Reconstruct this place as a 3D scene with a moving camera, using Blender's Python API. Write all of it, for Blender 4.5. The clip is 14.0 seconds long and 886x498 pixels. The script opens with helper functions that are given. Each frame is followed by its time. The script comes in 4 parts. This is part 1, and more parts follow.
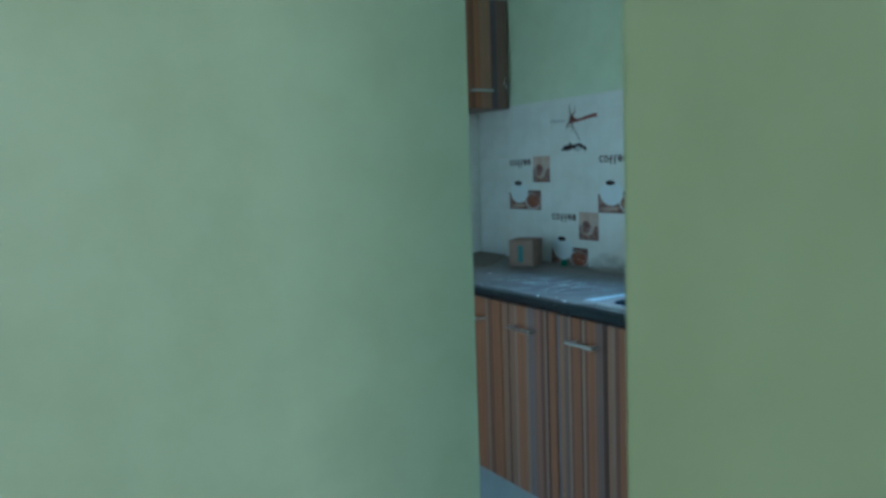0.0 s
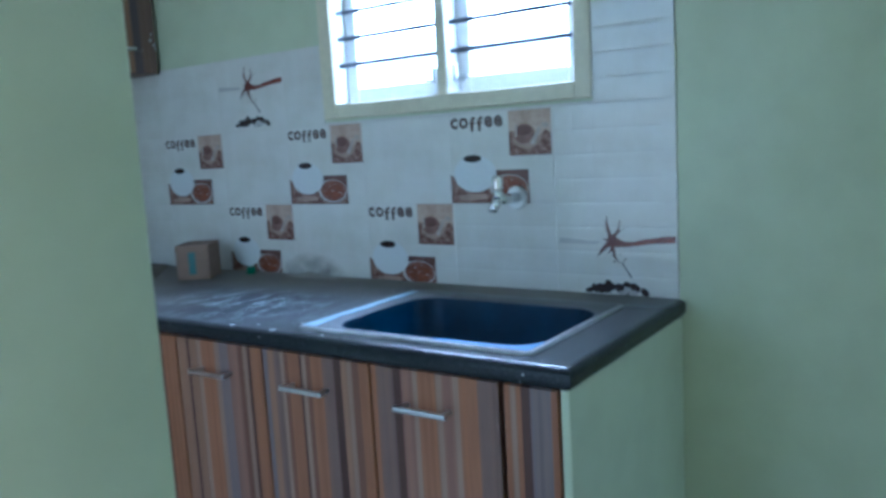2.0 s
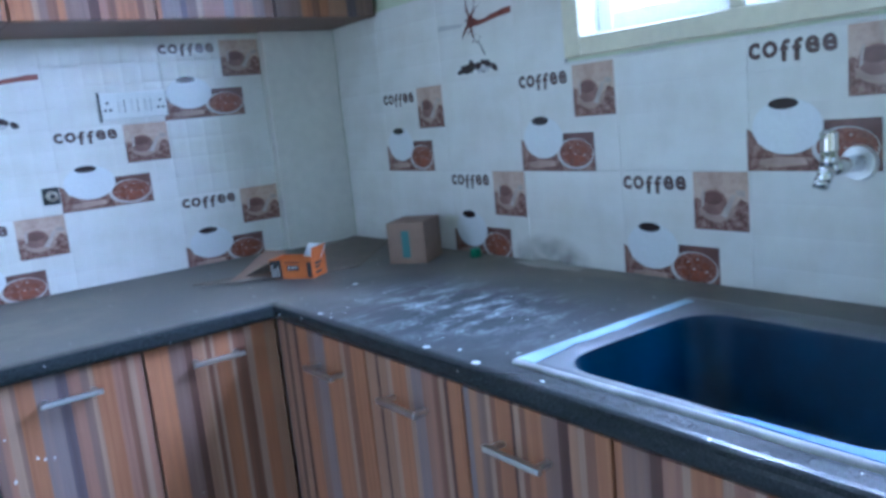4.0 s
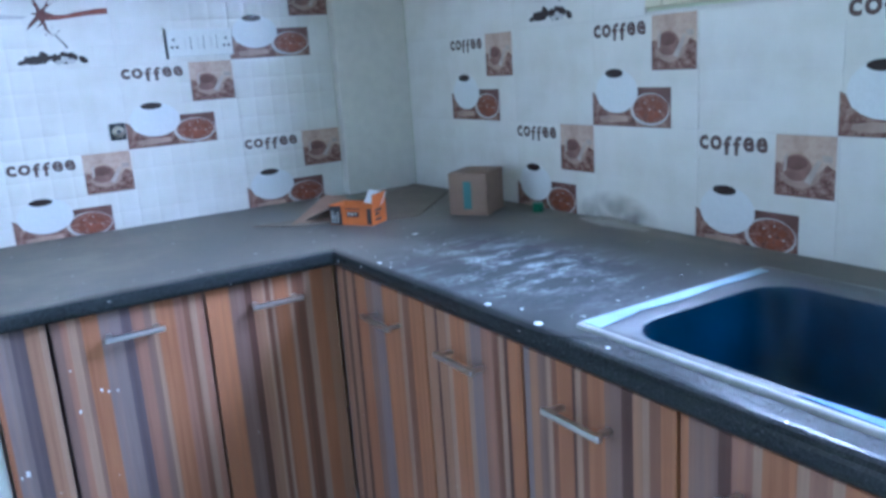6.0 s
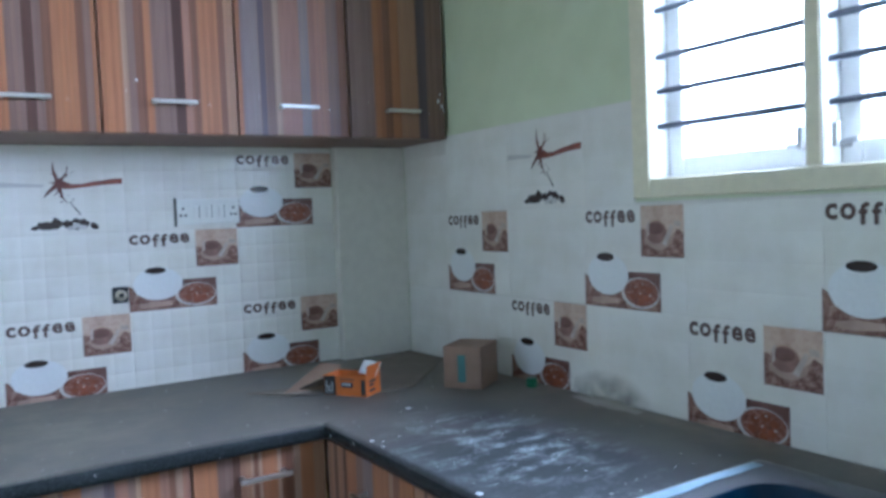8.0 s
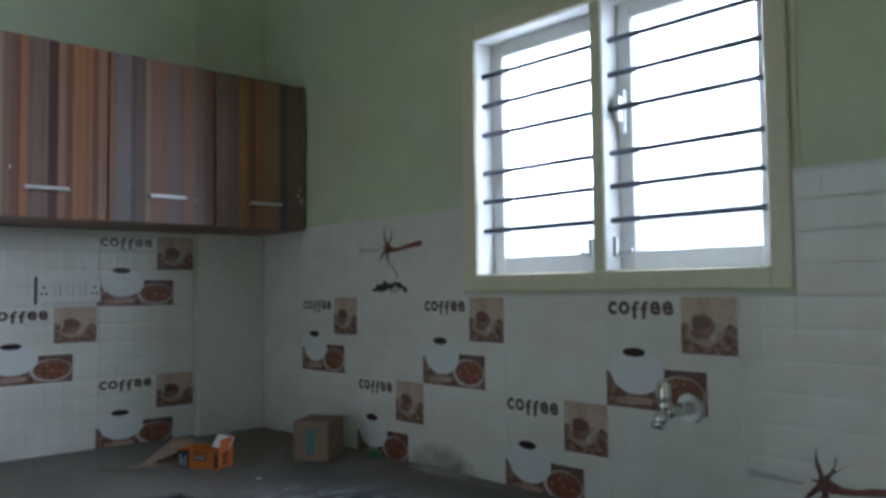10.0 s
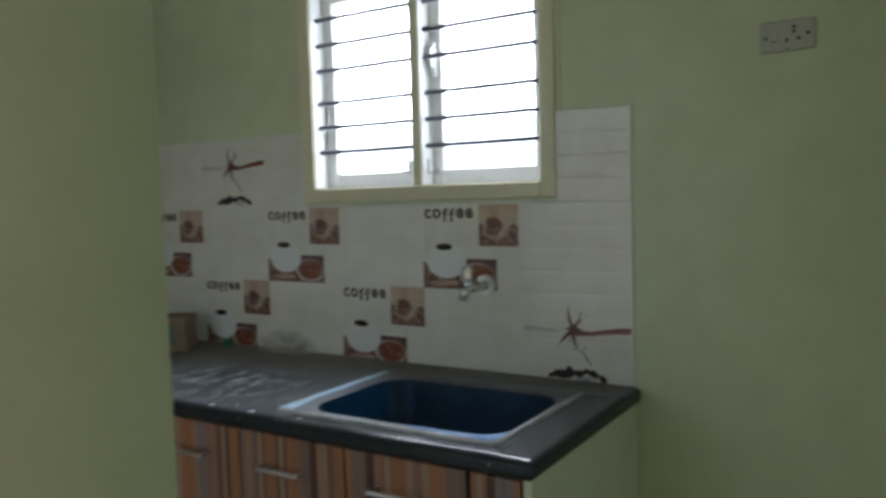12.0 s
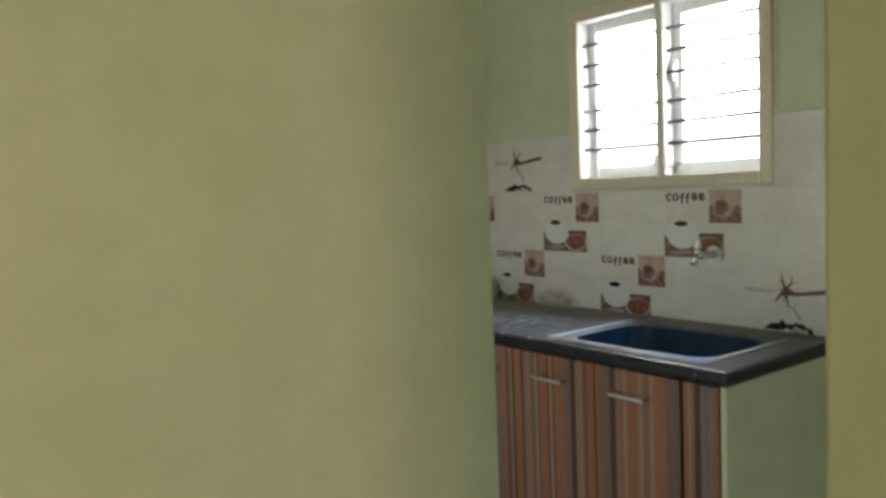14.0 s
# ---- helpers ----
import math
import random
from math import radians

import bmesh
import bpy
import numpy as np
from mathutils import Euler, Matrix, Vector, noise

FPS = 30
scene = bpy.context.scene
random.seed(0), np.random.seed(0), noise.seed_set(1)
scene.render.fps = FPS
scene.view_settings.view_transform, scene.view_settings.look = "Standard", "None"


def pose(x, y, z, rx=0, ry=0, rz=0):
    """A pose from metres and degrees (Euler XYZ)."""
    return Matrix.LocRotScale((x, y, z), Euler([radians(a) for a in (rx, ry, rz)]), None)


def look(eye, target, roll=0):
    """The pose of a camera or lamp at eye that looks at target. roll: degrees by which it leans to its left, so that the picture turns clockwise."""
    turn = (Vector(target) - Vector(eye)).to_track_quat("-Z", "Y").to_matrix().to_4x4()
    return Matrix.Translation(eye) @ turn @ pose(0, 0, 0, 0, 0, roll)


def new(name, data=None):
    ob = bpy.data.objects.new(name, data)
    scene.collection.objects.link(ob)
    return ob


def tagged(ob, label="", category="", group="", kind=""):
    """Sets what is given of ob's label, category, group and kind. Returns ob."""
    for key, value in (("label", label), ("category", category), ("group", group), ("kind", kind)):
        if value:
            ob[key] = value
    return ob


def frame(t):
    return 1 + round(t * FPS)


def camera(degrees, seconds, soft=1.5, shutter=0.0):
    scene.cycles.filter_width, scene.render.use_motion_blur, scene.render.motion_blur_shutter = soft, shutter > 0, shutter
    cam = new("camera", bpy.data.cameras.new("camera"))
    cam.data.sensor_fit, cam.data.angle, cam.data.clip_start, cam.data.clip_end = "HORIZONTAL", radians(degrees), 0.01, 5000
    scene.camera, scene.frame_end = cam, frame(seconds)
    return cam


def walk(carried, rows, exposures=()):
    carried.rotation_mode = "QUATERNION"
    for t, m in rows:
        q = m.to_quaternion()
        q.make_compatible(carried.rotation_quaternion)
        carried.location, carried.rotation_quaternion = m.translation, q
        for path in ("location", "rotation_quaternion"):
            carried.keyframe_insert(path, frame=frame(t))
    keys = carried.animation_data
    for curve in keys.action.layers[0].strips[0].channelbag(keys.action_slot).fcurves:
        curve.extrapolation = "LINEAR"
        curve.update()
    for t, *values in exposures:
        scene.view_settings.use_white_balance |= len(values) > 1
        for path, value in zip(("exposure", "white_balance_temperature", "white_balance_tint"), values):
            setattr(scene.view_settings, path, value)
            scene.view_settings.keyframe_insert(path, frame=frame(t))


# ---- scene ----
cam = camera(58.8, 14.0, soft=3.3, shutter=0.3)
PATH = [
    (0, (0.056, 0.029, 1.281), (1.051, 1.752, 1.081), -2.0),
    (0.5, (0.081, 0.201, 1.275), (1.184, 1.855, 1.055), -0.8),
    (1, (0.134, 0.39, 1.292), (1.488, 1.841, 1.047), -0.8),
    (1.5, (0.24, 0.492, 1.27), (1.713, 1.823, 1.022), -2.0),
    (2, (0.4, 0.633, 1.254), (2.025, 1.767, 0.987), -3.3),
    (2.5, (0.52, 0.712, 1.254), (2.186, 1.781, 0.971), -4.8),
    (3, (0.699, 0.858, 1.25), (2.285, 2.036, 0.937), -5.5),
    (3.5, (0.791, 0.938, 1.264), (2.227, 2.288, 0.925), -6.5),
    (4, (0.875, 0.996, 1.254), (2.02, 2.599, 0.91), -5.8),
    (6.5, (0.882, 1.037, 1.27), (1.88, 2.705, 0.802), -3.5),
    (7, (0.885, 1.027, 1.284), (1.888, 2.726, 0.959), -3.0),
    (7.5, (0.882, 1.027, 1.311), (1.89, 2.745, 1.127), -2.6),
    (10, (0.74, 0.793, 1.347), (2.091, 2.264, 1.451), -0.7),
    (10.5, (0.679, 0.73, 1.342), (2.054, 2.182, 1.354), 0.2),
    (11, (0.579, 0.739, 1.34), (2.237, 1.857, 1.307), 1.3),
    (11.5, (0.451, 0.672, 1.347), (2.251, 1.54, 1.252), -0.1),
    (12, (0.296, 0.579, 1.358), (1.983, 1.643, 1.219), -1.7),
    (12.5, (0.153, 0.434, 1.357), (1.594, 1.814, 1.223), -2.7),
    (13, (0.011, 0.347, 1.353), (1.278, 1.89, 1.232), -2.2),
    (13.5, (-0.104, 0.216, 1.345), (1.164, 1.758, 1.219), -1.8),
    (14, (-0.212, 0.068, 1.356), (1.01, 1.645, 1.21), -2.2),
]
EXPOSURES = [(0.0, 0.15, 4050, -12), (1.5, 0.4, 4160, 2), (3.0, 0.55, 4260, 11), (4.0, 0.78, 4210, 14), (6.5, 0.98, 4400, 14), (7.5, 0.78, 4600, 13),
             (10.0, -0.68, 5250, 9), (11.0, -0.83, 5500, 9), (12.0, -0.46, 5850, 9), (13.0, -0.10, 6250, 11), (14.0, 0.05, 6400, 11)]
walk(cam, [(t, look(eye, target, roll)) for t, eye, target, roll in PATH], EXPOSURES)

# ---- world and light ----
world = bpy.data.worlds.new("sky")
scene.world = world
world.use_nodes = True
wn = world.node_tree.nodes
sky = wn.new("ShaderNodeTexSky")
sky.sky_type, sky.sun_disc = "NISHITA", False
sky.sun_elevation, sky.sun_rotation = radians(50), radians(250)
world.node_tree.links.new(sky.outputs[0], wn["Background"].inputs[0])
wn["Background"].inputs[1].default_value = 0.15


def lamp(name, kind, energy, m, colour=(1, 1, 1), size=(1, 1), angle=0.01):
    data = bpy.data.lights.new(name, kind)
    data.energy, data.color = energy, colour
    if kind == "AREA":
        data.shape, data.size, data.size_y = "RECTANGLE", size[0], size[1]
    if kind == "SUN":
        data.angle = angle
    ob = new(name, data)
    ob.matrix_world = m
    return ob


lamp("sun", "SUN", 2.5, look((-3, 6, 9), (0, 0, 0)), (1, 0.95, 0.86))
lamp("kitchen_window_skylight", "AREA", 214, look((2.46, 1.75, 2.09), (0, 1.75, 2.09)), (0.97, 0.97, 1.04), (1.7, 1.0))
# unseen west doorway, assumed; lamp added to brighten the tiled walls
lamp("utility_door_skylight", "AREA", 5.5, look((-0.69, 2.15, 1.02), (2, 2.15, 1.02)), (1.0, 0.97, 0.90), (1.3, 1.95))
# weak fill added in an unseen opening, lifts the south-facing surfaces
lamp("south_door_skylight", "AREA", 1.2, look((1.42, 0.225, 1.03), (1.42, 2, 1.03)), (1.0, 0.92, 0.70), (1.2, 1.95))
# warm lamp added for the hall; its window is assumed, never in view
lamp("assumed_hall_window_light", "AREA", 41, look((-0.75, -3.12, 1.5), (-0.75, 1.2, 1.5)), (1.0, 0.765, 0.575), (1.3, 1.3))


# ---- materials ----
def shader(name):
    m = bpy.data.materials.new(name)
    m.use_nodes = True
    t = m.node_tree
    return m, t, t.nodes["Principled BSDF"]


def node(t, kind, **values):
    n = t.nodes.new(kind)
    for k, v in values.items():
        n.inputs[k.replace("_", " ")].default_value = v
    return n


def ramp(t, source, stops, mode="LINEAR"):
    r = t.nodes.new("ShaderNodeValToRGB")
    r.color_ramp.interpolation = mode
    e = r.color_ramp.elements
    while len(e) < len(stops):
        e.new(0.5)
    for i, (p, c) in enumerate(stops):
        e[i].position, e[i].color = p, (*c, 1)
    t.links.new(source, r.inputs[0])
    return r.outputs[0]


def bump(t, p, height, strength=0.2, distance=0.002):
    b = node(t, "ShaderNodeBump", Strength=strength, Distance=distance)
    t.links.new(height, b.inputs["Height"])
    t.links.new(b.outputs[0], p.inputs["Normal"])


def coords(t, kind="Object"):
    return t.nodes.new("ShaderNodeTexCoord").outputs[kind]


def noise_of(t, scale, detail=4.0, source=None, rough=0.55):
    n = node(t, "ShaderNodeTexNoise", Scale=scale, Detail=detail, Roughness=rough)
    t.links.new(source or coords(t), n.inputs["Vector"])
    return n.outputs["Fac"]


def mixed(t, fac, a, b, mode="MIX"):
    m = t.nodes.new("ShaderNodeMix")
    m.data_type, m.blend_type = "RGBA", mode
    for s, v in ((m.inputs[0], fac), (m.inputs[6], a), (m.inputs[7], b)):
        if isinstance(v, (tuple, float, int)):
            s.default_value = (*v, 1) if isinstance(v, tuple) else v
        else:
            t.links.new(v, s)
    return m.outputs[2]


def plain(name, colour, rough=0.5, metal=0.0, vary=0.12, scale=30.0, grain=0.08, coat=0.0):
    """A surface of one colour with broad and fine unevenness and a light relief."""
    m, t, p = shader(name)
    lo = tuple(c * (1 - vary) for c in colour)
    hi = tuple(min(1, c * (1 + vary)) for c in colour)
    broad = ramp(t, noise_of(t, scale * 0.12), [(0.3, lo), (0.7, hi)])
    fine = ramp(t, noise_of(t, scale * 4), [(0.3, (0.92,) * 3), (0.7, (1.0,) * 3)])
    t.links.new(mixed(t, 1.0, broad, fine, "MULTIPLY"), p.inputs["Base Color"])
    p.inputs["Roughness"].default_value, p.inputs["Metallic"].default_value = rough, metal
    p.inputs["Coat Weight"].default_value = coat
    if grain:
        bump(t, p, noise_of(t, scale * 6), grain)
    return m


def wall_paint():
    m, t, p = shader("pale green wall paint")
    broad = ramp(t, noise_of(t, 1.3, 5), [(0.3, (0.575, 0.62, 0.425)), (0.7, (0.615, 0.655, 0.465))])
    stain = ramp(t, noise_of(t, 9, 6), [(0.35, (0.94, 0.94, 0.92)), (0.6, (1, 1, 1))])
    t.links.new(mixed(t, 1.0, broad, stain, "MULTIPLY"), p.inputs["Base Color"])
    p.inputs["Roughness"].default_value = 0.42
    rise = t.nodes.new("ShaderNodeMath")
    rise.operation = "ADD"
    t.links.new(noise_of(t, 14, 2), rise.inputs[0])
    t.links.new(noise_of(t, 260, 3), rise.inputs[1])
    bump(t, p, rise.outputs[0], 0.10, 0.003)
    return m


def wall_tile(name, across, up, gloss=0.07):
    """Glossy off-white tile pressed with a shallow grid of grooves."""
    m, t, p = shader(name)
    c = coords(t)
    info = t.nodes.new("ShaderNodeObjectInfo")
    base = ramp(t, info.outputs["Random"], [(0, (0.725, 0.705, 0.655)), (1, (0.755, 0.735, 0.685))])
    dirt = ramp(t, noise_of(t, 11, 6), [(0.3, (0.90, 0.89, 0.86)), (0.6, (1, 1, 1))])
    t.links.new(mixed(t, 1.0, base, dirt, "MULTIPLY"), p.inputs["Base Color"])
    p.inputs["Roughness"].default_value, p.inputs["Coat Weight"].default_value = gloss, 0.0
    s = t.nodes.new("ShaderNodeSeparateXYZ")
    t.links.new(c, s.inputs[0])
    def pillow(out, pitch, rise, power):
        chain = (("DIVIDE", pitch), ("PINGPONG", 0.5), ("MULTIPLY_ADD", -2.0), ("POWER", power), ("MULTIPLY", -rise))
        for kind, value in chain:
            n = t.nodes.new("ShaderNodeMath")
            n.operation, n.inputs[1].default_value = kind, value
            if kind == "MULTIPLY_ADD":
                n.inputs[2].default_value = 1.0
            t.links.new(out, n.inputs[0])
            out = n.outputs[0]
        return out
    both = t.nodes.new("ShaderNodeMath")
    both.operation = "ADD"
    t.links.new(pillow(s.outputs["X"], *across), both.inputs[0])
    t.links.new(pillow(s.outputs["Z"], *up), both.inputs[1])
    wave = t.nodes.new("ShaderNodeMath")
    wave.operation = "MULTIPLY_ADD"
    wave.inputs[1].default_value = 0.35
    t.links.new(noise_of(t, 16, 1), wave.inputs[0])
    t.links.new(both.outputs[0], wave.inputs[2])
    bump(t, p, wave.outputs[0], 1.0, 0.0017)
    return m


def laminate(name, bands, width):
    """Striped laminate: upright bands of orange, brown, mauve and grey; each band is a dye and a width in millimetres."""
    m, t, p = shader(name)
    s = t.nodes.new("ShaderNodeSeparateXYZ")
    t.links.new(coords(t), s.inputs[0])
    dye = {"O": (0.35, 0.160, 0.078), "T": (0.32, 0.185, 0.115), "P": (0.30, 0.165, 0.118), "M": (0.205, 0.138, 0.115), "G": (0.225, 0.185, 0.185),
           "B": (0.105, 0.095, 0.112), "D": (0.075, 0.040, 0.034), "N": (0.19, 0.095, 0.060), "L": (0.37, 0.255, 0.185)}
    widths = bands.split()
    whole, at, stops = sum(int(w[1:]) for w in widths), 0, []
    for w in widths:
        stops.append((at / whole, tuple(0.91 * v for v in dye[w[0]])))
        at += int(w[1:])
    turn = t.nodes.new("ShaderNodeMath")
    turn.operation, turn.inputs[1].default_value = "DIVIDE", width
    t.links.new(s.outputs["X"], turn.inputs[0])
    part_of = t.nodes.new("ShaderNodeMath")
    part_of.operation = "FRACT"
    t.links.new(turn.outputs[0], part_of.inputs[0])
    wide = ramp(t, part_of.outputs[0], stops, "CONSTANT")
    v = t.nodes.new("ShaderNodeTexVoronoi")
    v.voronoi_dimensions = "1D"
    v.inputs["Scale"].default_value = 130
    info = t.nodes.new("ShaderNodeObjectInfo")
    move = t.nodes.new("ShaderNodeMath")
    move.operation, move.inputs[1].default_value = "MULTIPLY_ADD", 7.0
    t.links.new(info.outputs["Random"], move.inputs[0])
    t.links.new(s.outputs["X"], move.inputs[2])
    t.links.new(move.outputs[0], v.inputs["W"])
    g = t.nodes.new("ShaderNodeSeparateColor")
    t.links.new(v.outputs["Color"], g.inputs[0])
    thin = ramp(t, g.outputs[0], [(0, (0.86, 0.85, 0.85)), (0.3, (1, 1, 1)), (0.8, (1.10, 1.05, 0.98))], "CONSTANT")
    col = mixed(t, 0.8, mixed(t, 0.10, wide, (0.30, 0.155, 0.10)), thin, "MULTIPLY")
    st = t.nodes.new("ShaderNodeMapping")
    st.inputs["Scale"].default_value = (60, 60, 2.5)
    t.links.new(coords(t), st.inputs[0])
    grain = ramp(t, noise_of(t, 3, 5, st.outputs[0]), [(0.3, (0.86, 0.84, 0.83)), (0.7, (1.04, 1.03, 1.0))])
    col = mixed(t, 1.0, col, grain, "MULTIPLY")
    chips = ramp(t, noise_of(t, 55, 2), [(0.76, (0, 0, 0)), (0.775, (1, 1, 1))])
    col = mixed(t, chips, col, (0.7, 0.68, 0.64))
    t.links.new(col, p.inputs["Base Color"])
    p.inputs["Roughness"].default_value, p.inputs["Specular IOR Level"].default_value = 0.36, 0.22
    bump(t, p, noise_of(t, 3, 5, st.outputs[0]), 0.08, 0.001)
    return m


def granite():
    """Dark granite under builders' dust, with white smears in the middle of the run."""
    m, t, p = shader("dusty dark granite")
    c = coords(t)
    speck = ramp(t, noise_of(t, 420, 3), [(0.40, (0.013, 0.016, 0.018)), (0.66, (0.037, 0.042, 0.044)), (0.74, (0.10, 0.10, 0.10))])
    def spot(x, y, rx, ry):
        mp = t.nodes.new("ShaderNodeMapping")
        mp.inputs["Location"].default_value = (-x / rx, -y / ry, 0)
        mp.inputs["Scale"].default_value = (1 / rx, 1 / ry, 0)
        t.links.new(c, mp.inputs[0])
        l = t.nodes.new("ShaderNodeVectorMath")
        l.operation = "LENGTH"
        t.links.new(mp.outputs[0], l.inputs[0])
        return ramp(t, l.outputs["Value"], [(0.25, (1, 1, 1)), (1.0, (0, 0, 0))])
    z = t.nodes.new("ShaderNodeSeparateXYZ")
    t.links.new(c, z.inputs[0])
    top = ramp(t, z.outputs["Z"], [(0.853, (0, 0, 0)), (0.859, (1, 1, 1))])
    dust = ramp(t, noise_of(t, 5.5, 6, rough=0.65), [(0.32, (0.42,) * 3), (0.62, (1.0,) * 3)])
    back = t.nodes.new("ShaderNodeMath")
    back.operation = "MAXIMUM"
    t.links.new(spot(2.2, 3.2, 1.1, 0.75), back.inputs[0])
    t.links.new(spot(0.6, 3.1, 2.0, 1.0), back.inputs[1])
    wall_side = t.nodes.new("ShaderNodeMath")
    wall_side.operation = "MAXIMUM"
    t.links.new(back.outputs[0], wall_side.inputs[0])
    t.links.new(spot(2.22, 2.55, 0.34, 0.95), wall_side.inputs[1])
    back = t.nodes.new("ShaderNodeMath")
    back.operation = "MAXIMUM"
    t.links.new(wall_side.outputs[0], back.inputs[0])
    t.links.new(spot(2.2, 2.1, 0.17, 1.2), back.inputs[1])
    dusty = mixed(t, 1.0, mixed(t, 1.0, dust, mixed(t, 0.75, (0.04, 0.04, 0.04), back.outputs[0], "ADD"), "MULTIPLY"), top, "MULTIPLY")
    col = mixed(t, dusty, speck, (0.31, 0.280, 0.230))
    mp = t.nodes.new("ShaderNodeMapping")
    mp.inputs["Rotation"].default_value, mp.inputs["Scale"].default_value = (0, 0, radians(-38)), (9, 24, 1)
    t.links.new(c, mp.inputs[0])
    streak = ramp(t, noise_of(t, 1.0, 5, mp.outputs[0], 0.7), [(0.45, (0, 0, 0)), (0.68, (1, 1, 1))])
    patch = ramp(t, noise_of(t, 16, 5, rough=0.8), [(0.40, (0, 0, 0)), (0.58, (1, 1, 1))])
    smear = mixed(t, 1.0, mixed(t, 1.0, streak, spot(1.78, 2.25, 0.23, 0.40), "MULTIPLY"), top, "MULTIPLY")
    smear = mixed(t, 1.0, smear, patch, "MULTIPLY")
    speckle = ramp(t, noise_of(t, 170, 4, rough=0.75), [(0.36, (0.12,) * 3), (0.62, (1, 1, 1))])
    smear = mixed(t, 1.0, smear, speckle, "MULTIPLY")
    col = mixed(t, smear, col, (0.62, 0.69, 0.70))
    dots = ramp(t, noise_of(t, 48, 2), [(0.735, (0, 0, 0)), (0.75, (1, 1, 1))])
    col = mixed(t, mixed(t, 1.0, dots, (0.8, 0.8, 0.8), "MULTIPLY"), col, (0.55, 0.55, 0.53))
    t.links.new(col, p.inputs["Base Color"])
    p.inputs["Specular IOR Level"].default_value = 0.19
    rough = mixed(t, dusty, (0.25, 0.25, 0.25), (0.8, 0.8, 0.8))
    rough = mixed(t, mixed(t, 1.0, spot(1.78, 2.25, 0.30, 0.50), top, "MULTIPLY"), rough, (0.75, 0.75, 0.75))
    t.links.new(rough, p.inputs["Roughness"])
    bump(t, p, noise_of(t, 90, 4), 0.06, 0.001)
    return m


def photo(name, stops, scale):
    """Printed picture: blotches of coffee colours with fine mottling."""
    m, t, p = shader(name)
    n = mixed(t, 0.45, ramp(t, noise_of(t, scale, 3, rough=0.6), stops), ramp(t, noise_of(t, scale * 3.1, 4), stops))
    t.links.new(n, p.inputs["Base Color"])
    p.inputs["Roughness"].default_value = 0.22
    return m


def glass():
    m, t, p = shader("clear window glass")
    p.inputs["Base Color"].default_value = (0.97, 0.99, 0.98, 1)
    p.inputs["Roughness"].default_value, p.inputs["Transmission Weight"].default_value = 0.02, 1.0
    return m


def cardboard(name, colour):
    m, t, p = shader(name)
    st = t.nodes.new("ShaderNodeMapping")
    st.inputs["Scale"].default_value = (40, 40, 400)
    t.links.new(coords(t), st.inputs[0])
    a = ramp(t, noise_of(t, 25, 6), [(0.3, tuple(0.8 * v for v in colour)), (0.7, colour)])
    t.links.new(a, p.inputs["Base Color"])
    p.inputs["Roughness"].default_value = 0.85
    bump(t, p, noise_of(t, 1, 3, st.outputs[0]), 0.15, 0.001)
    return m


def haze():
    m, t, p = shader("bright hazy sky")
    p.inputs["Base Color"].default_value = (0.8, 0.8, 0.8, 1)
    p.inputs["Emission Color"].default_value, p.inputs["Emission Strength"].default_value = (0.95, 0.97, 1.0, 1), 4.5
    return m


HAZE = haze()
PAINT = wall_paint()
TILE = wall_tile("glossy off-white ribbed tile", (0.0525, 0.16, 7.0), (0.0601, 0.38, 7.0))
TILE_GRID = wall_tile("glossy off-white tile with a pressed grid", (0.0535, 0.55, 5.0), (0.0574, 1.0, 4.0), 0.04)
SMOOTH_TILE = plain("plain cream glazed tile", (0.73, 0.70, 0.625), 0.16, vary=0.04, scale=8, grain=0.03)
GRANITE = granite()
GROUT = plain("pale grout", (0.68, 0.66, 0.61), 0.9)
TRIM = plain("cream gloss window paint", (0.72, 0.67, 0.49), 0.4, vary=0.06, scale=12, grain=0.05)
SASH = plain("white gloss window paint", (0.78, 0.78, 0.74), 0.35, vary=0.05, scale=12, grain=0.05)
IRON = plain("dark blue-grey painted iron", (0.07, 0.078, 0.10), 0.5)
STEEL = plain("brushed steel", (0.62, 0.62, 0.60), 0.32, 1.0, vary=0.08, scale=40, grain=0.05)
CHROME = plain("chrome", (0.66, 0.65, 0.62), 0.17, 1.0, vary=0.03, grain=0)
SATIN = plain("satin chrome", (0.82, 0.82, 0.80), 0.35, 0.7, vary=0.03, grain=0)
RIM = plain("dull steel sink rim", (0.085, 0.088, 0.09), 0.48, 0.35, vary=0.2, scale=50)
BEAD = plain("whitish sealant", (0.30, 0.305, 0.295), 0.6, vary=0.4, scale=60)
BEAD.node_tree.nodes["Principled BSDF"].inputs["Specular IOR Level"].default_value = 0.2
FILM = plain("dark blue protective film", (0.0025, 0.028, 0.066), 0.40, vary=0.35, scale=60, grain=0.12)
FILM.node_tree.nodes["Principled BSDF"].inputs["Specular IOR Level"].default_value = 0.3
# film whose pale colour stands in for the rim's bright reflection
FILM_SHEEN = plain("blue film with painted sheen", (0.27, 0.39, 0.47), 0.4, vary=0.3, scale=60)
FILM_LIGHT = plain("bright blue film remnant", (0.03, 0.14, 0.36), 0.4)
CARCASS = plain("brown cabinet board", (0.20, 0.11, 0.075), 0.5)
# darkened copy of CARCASS: shade in the door gaps put into the colour
SHADED_BOARD = plain("brown cabinet board darkened as shade", (0.05, 0.03, 0.024), 0.6)
PLINTH = plain("grey plinth plaster", (0.36, 0.37, 0.36), 0.7)
PALE = plain("pale limewashed plaster", (0.72, 0.76, 0.76), 0.7)
WHITE = plain("white plastic", (0.72, 0.72, 0.68), 0.3, vary=0.04)
OFF_WHITE = plain("dusty grey plastic", (0.50, 0.485, 0.44), 0.45, vary=0.05)
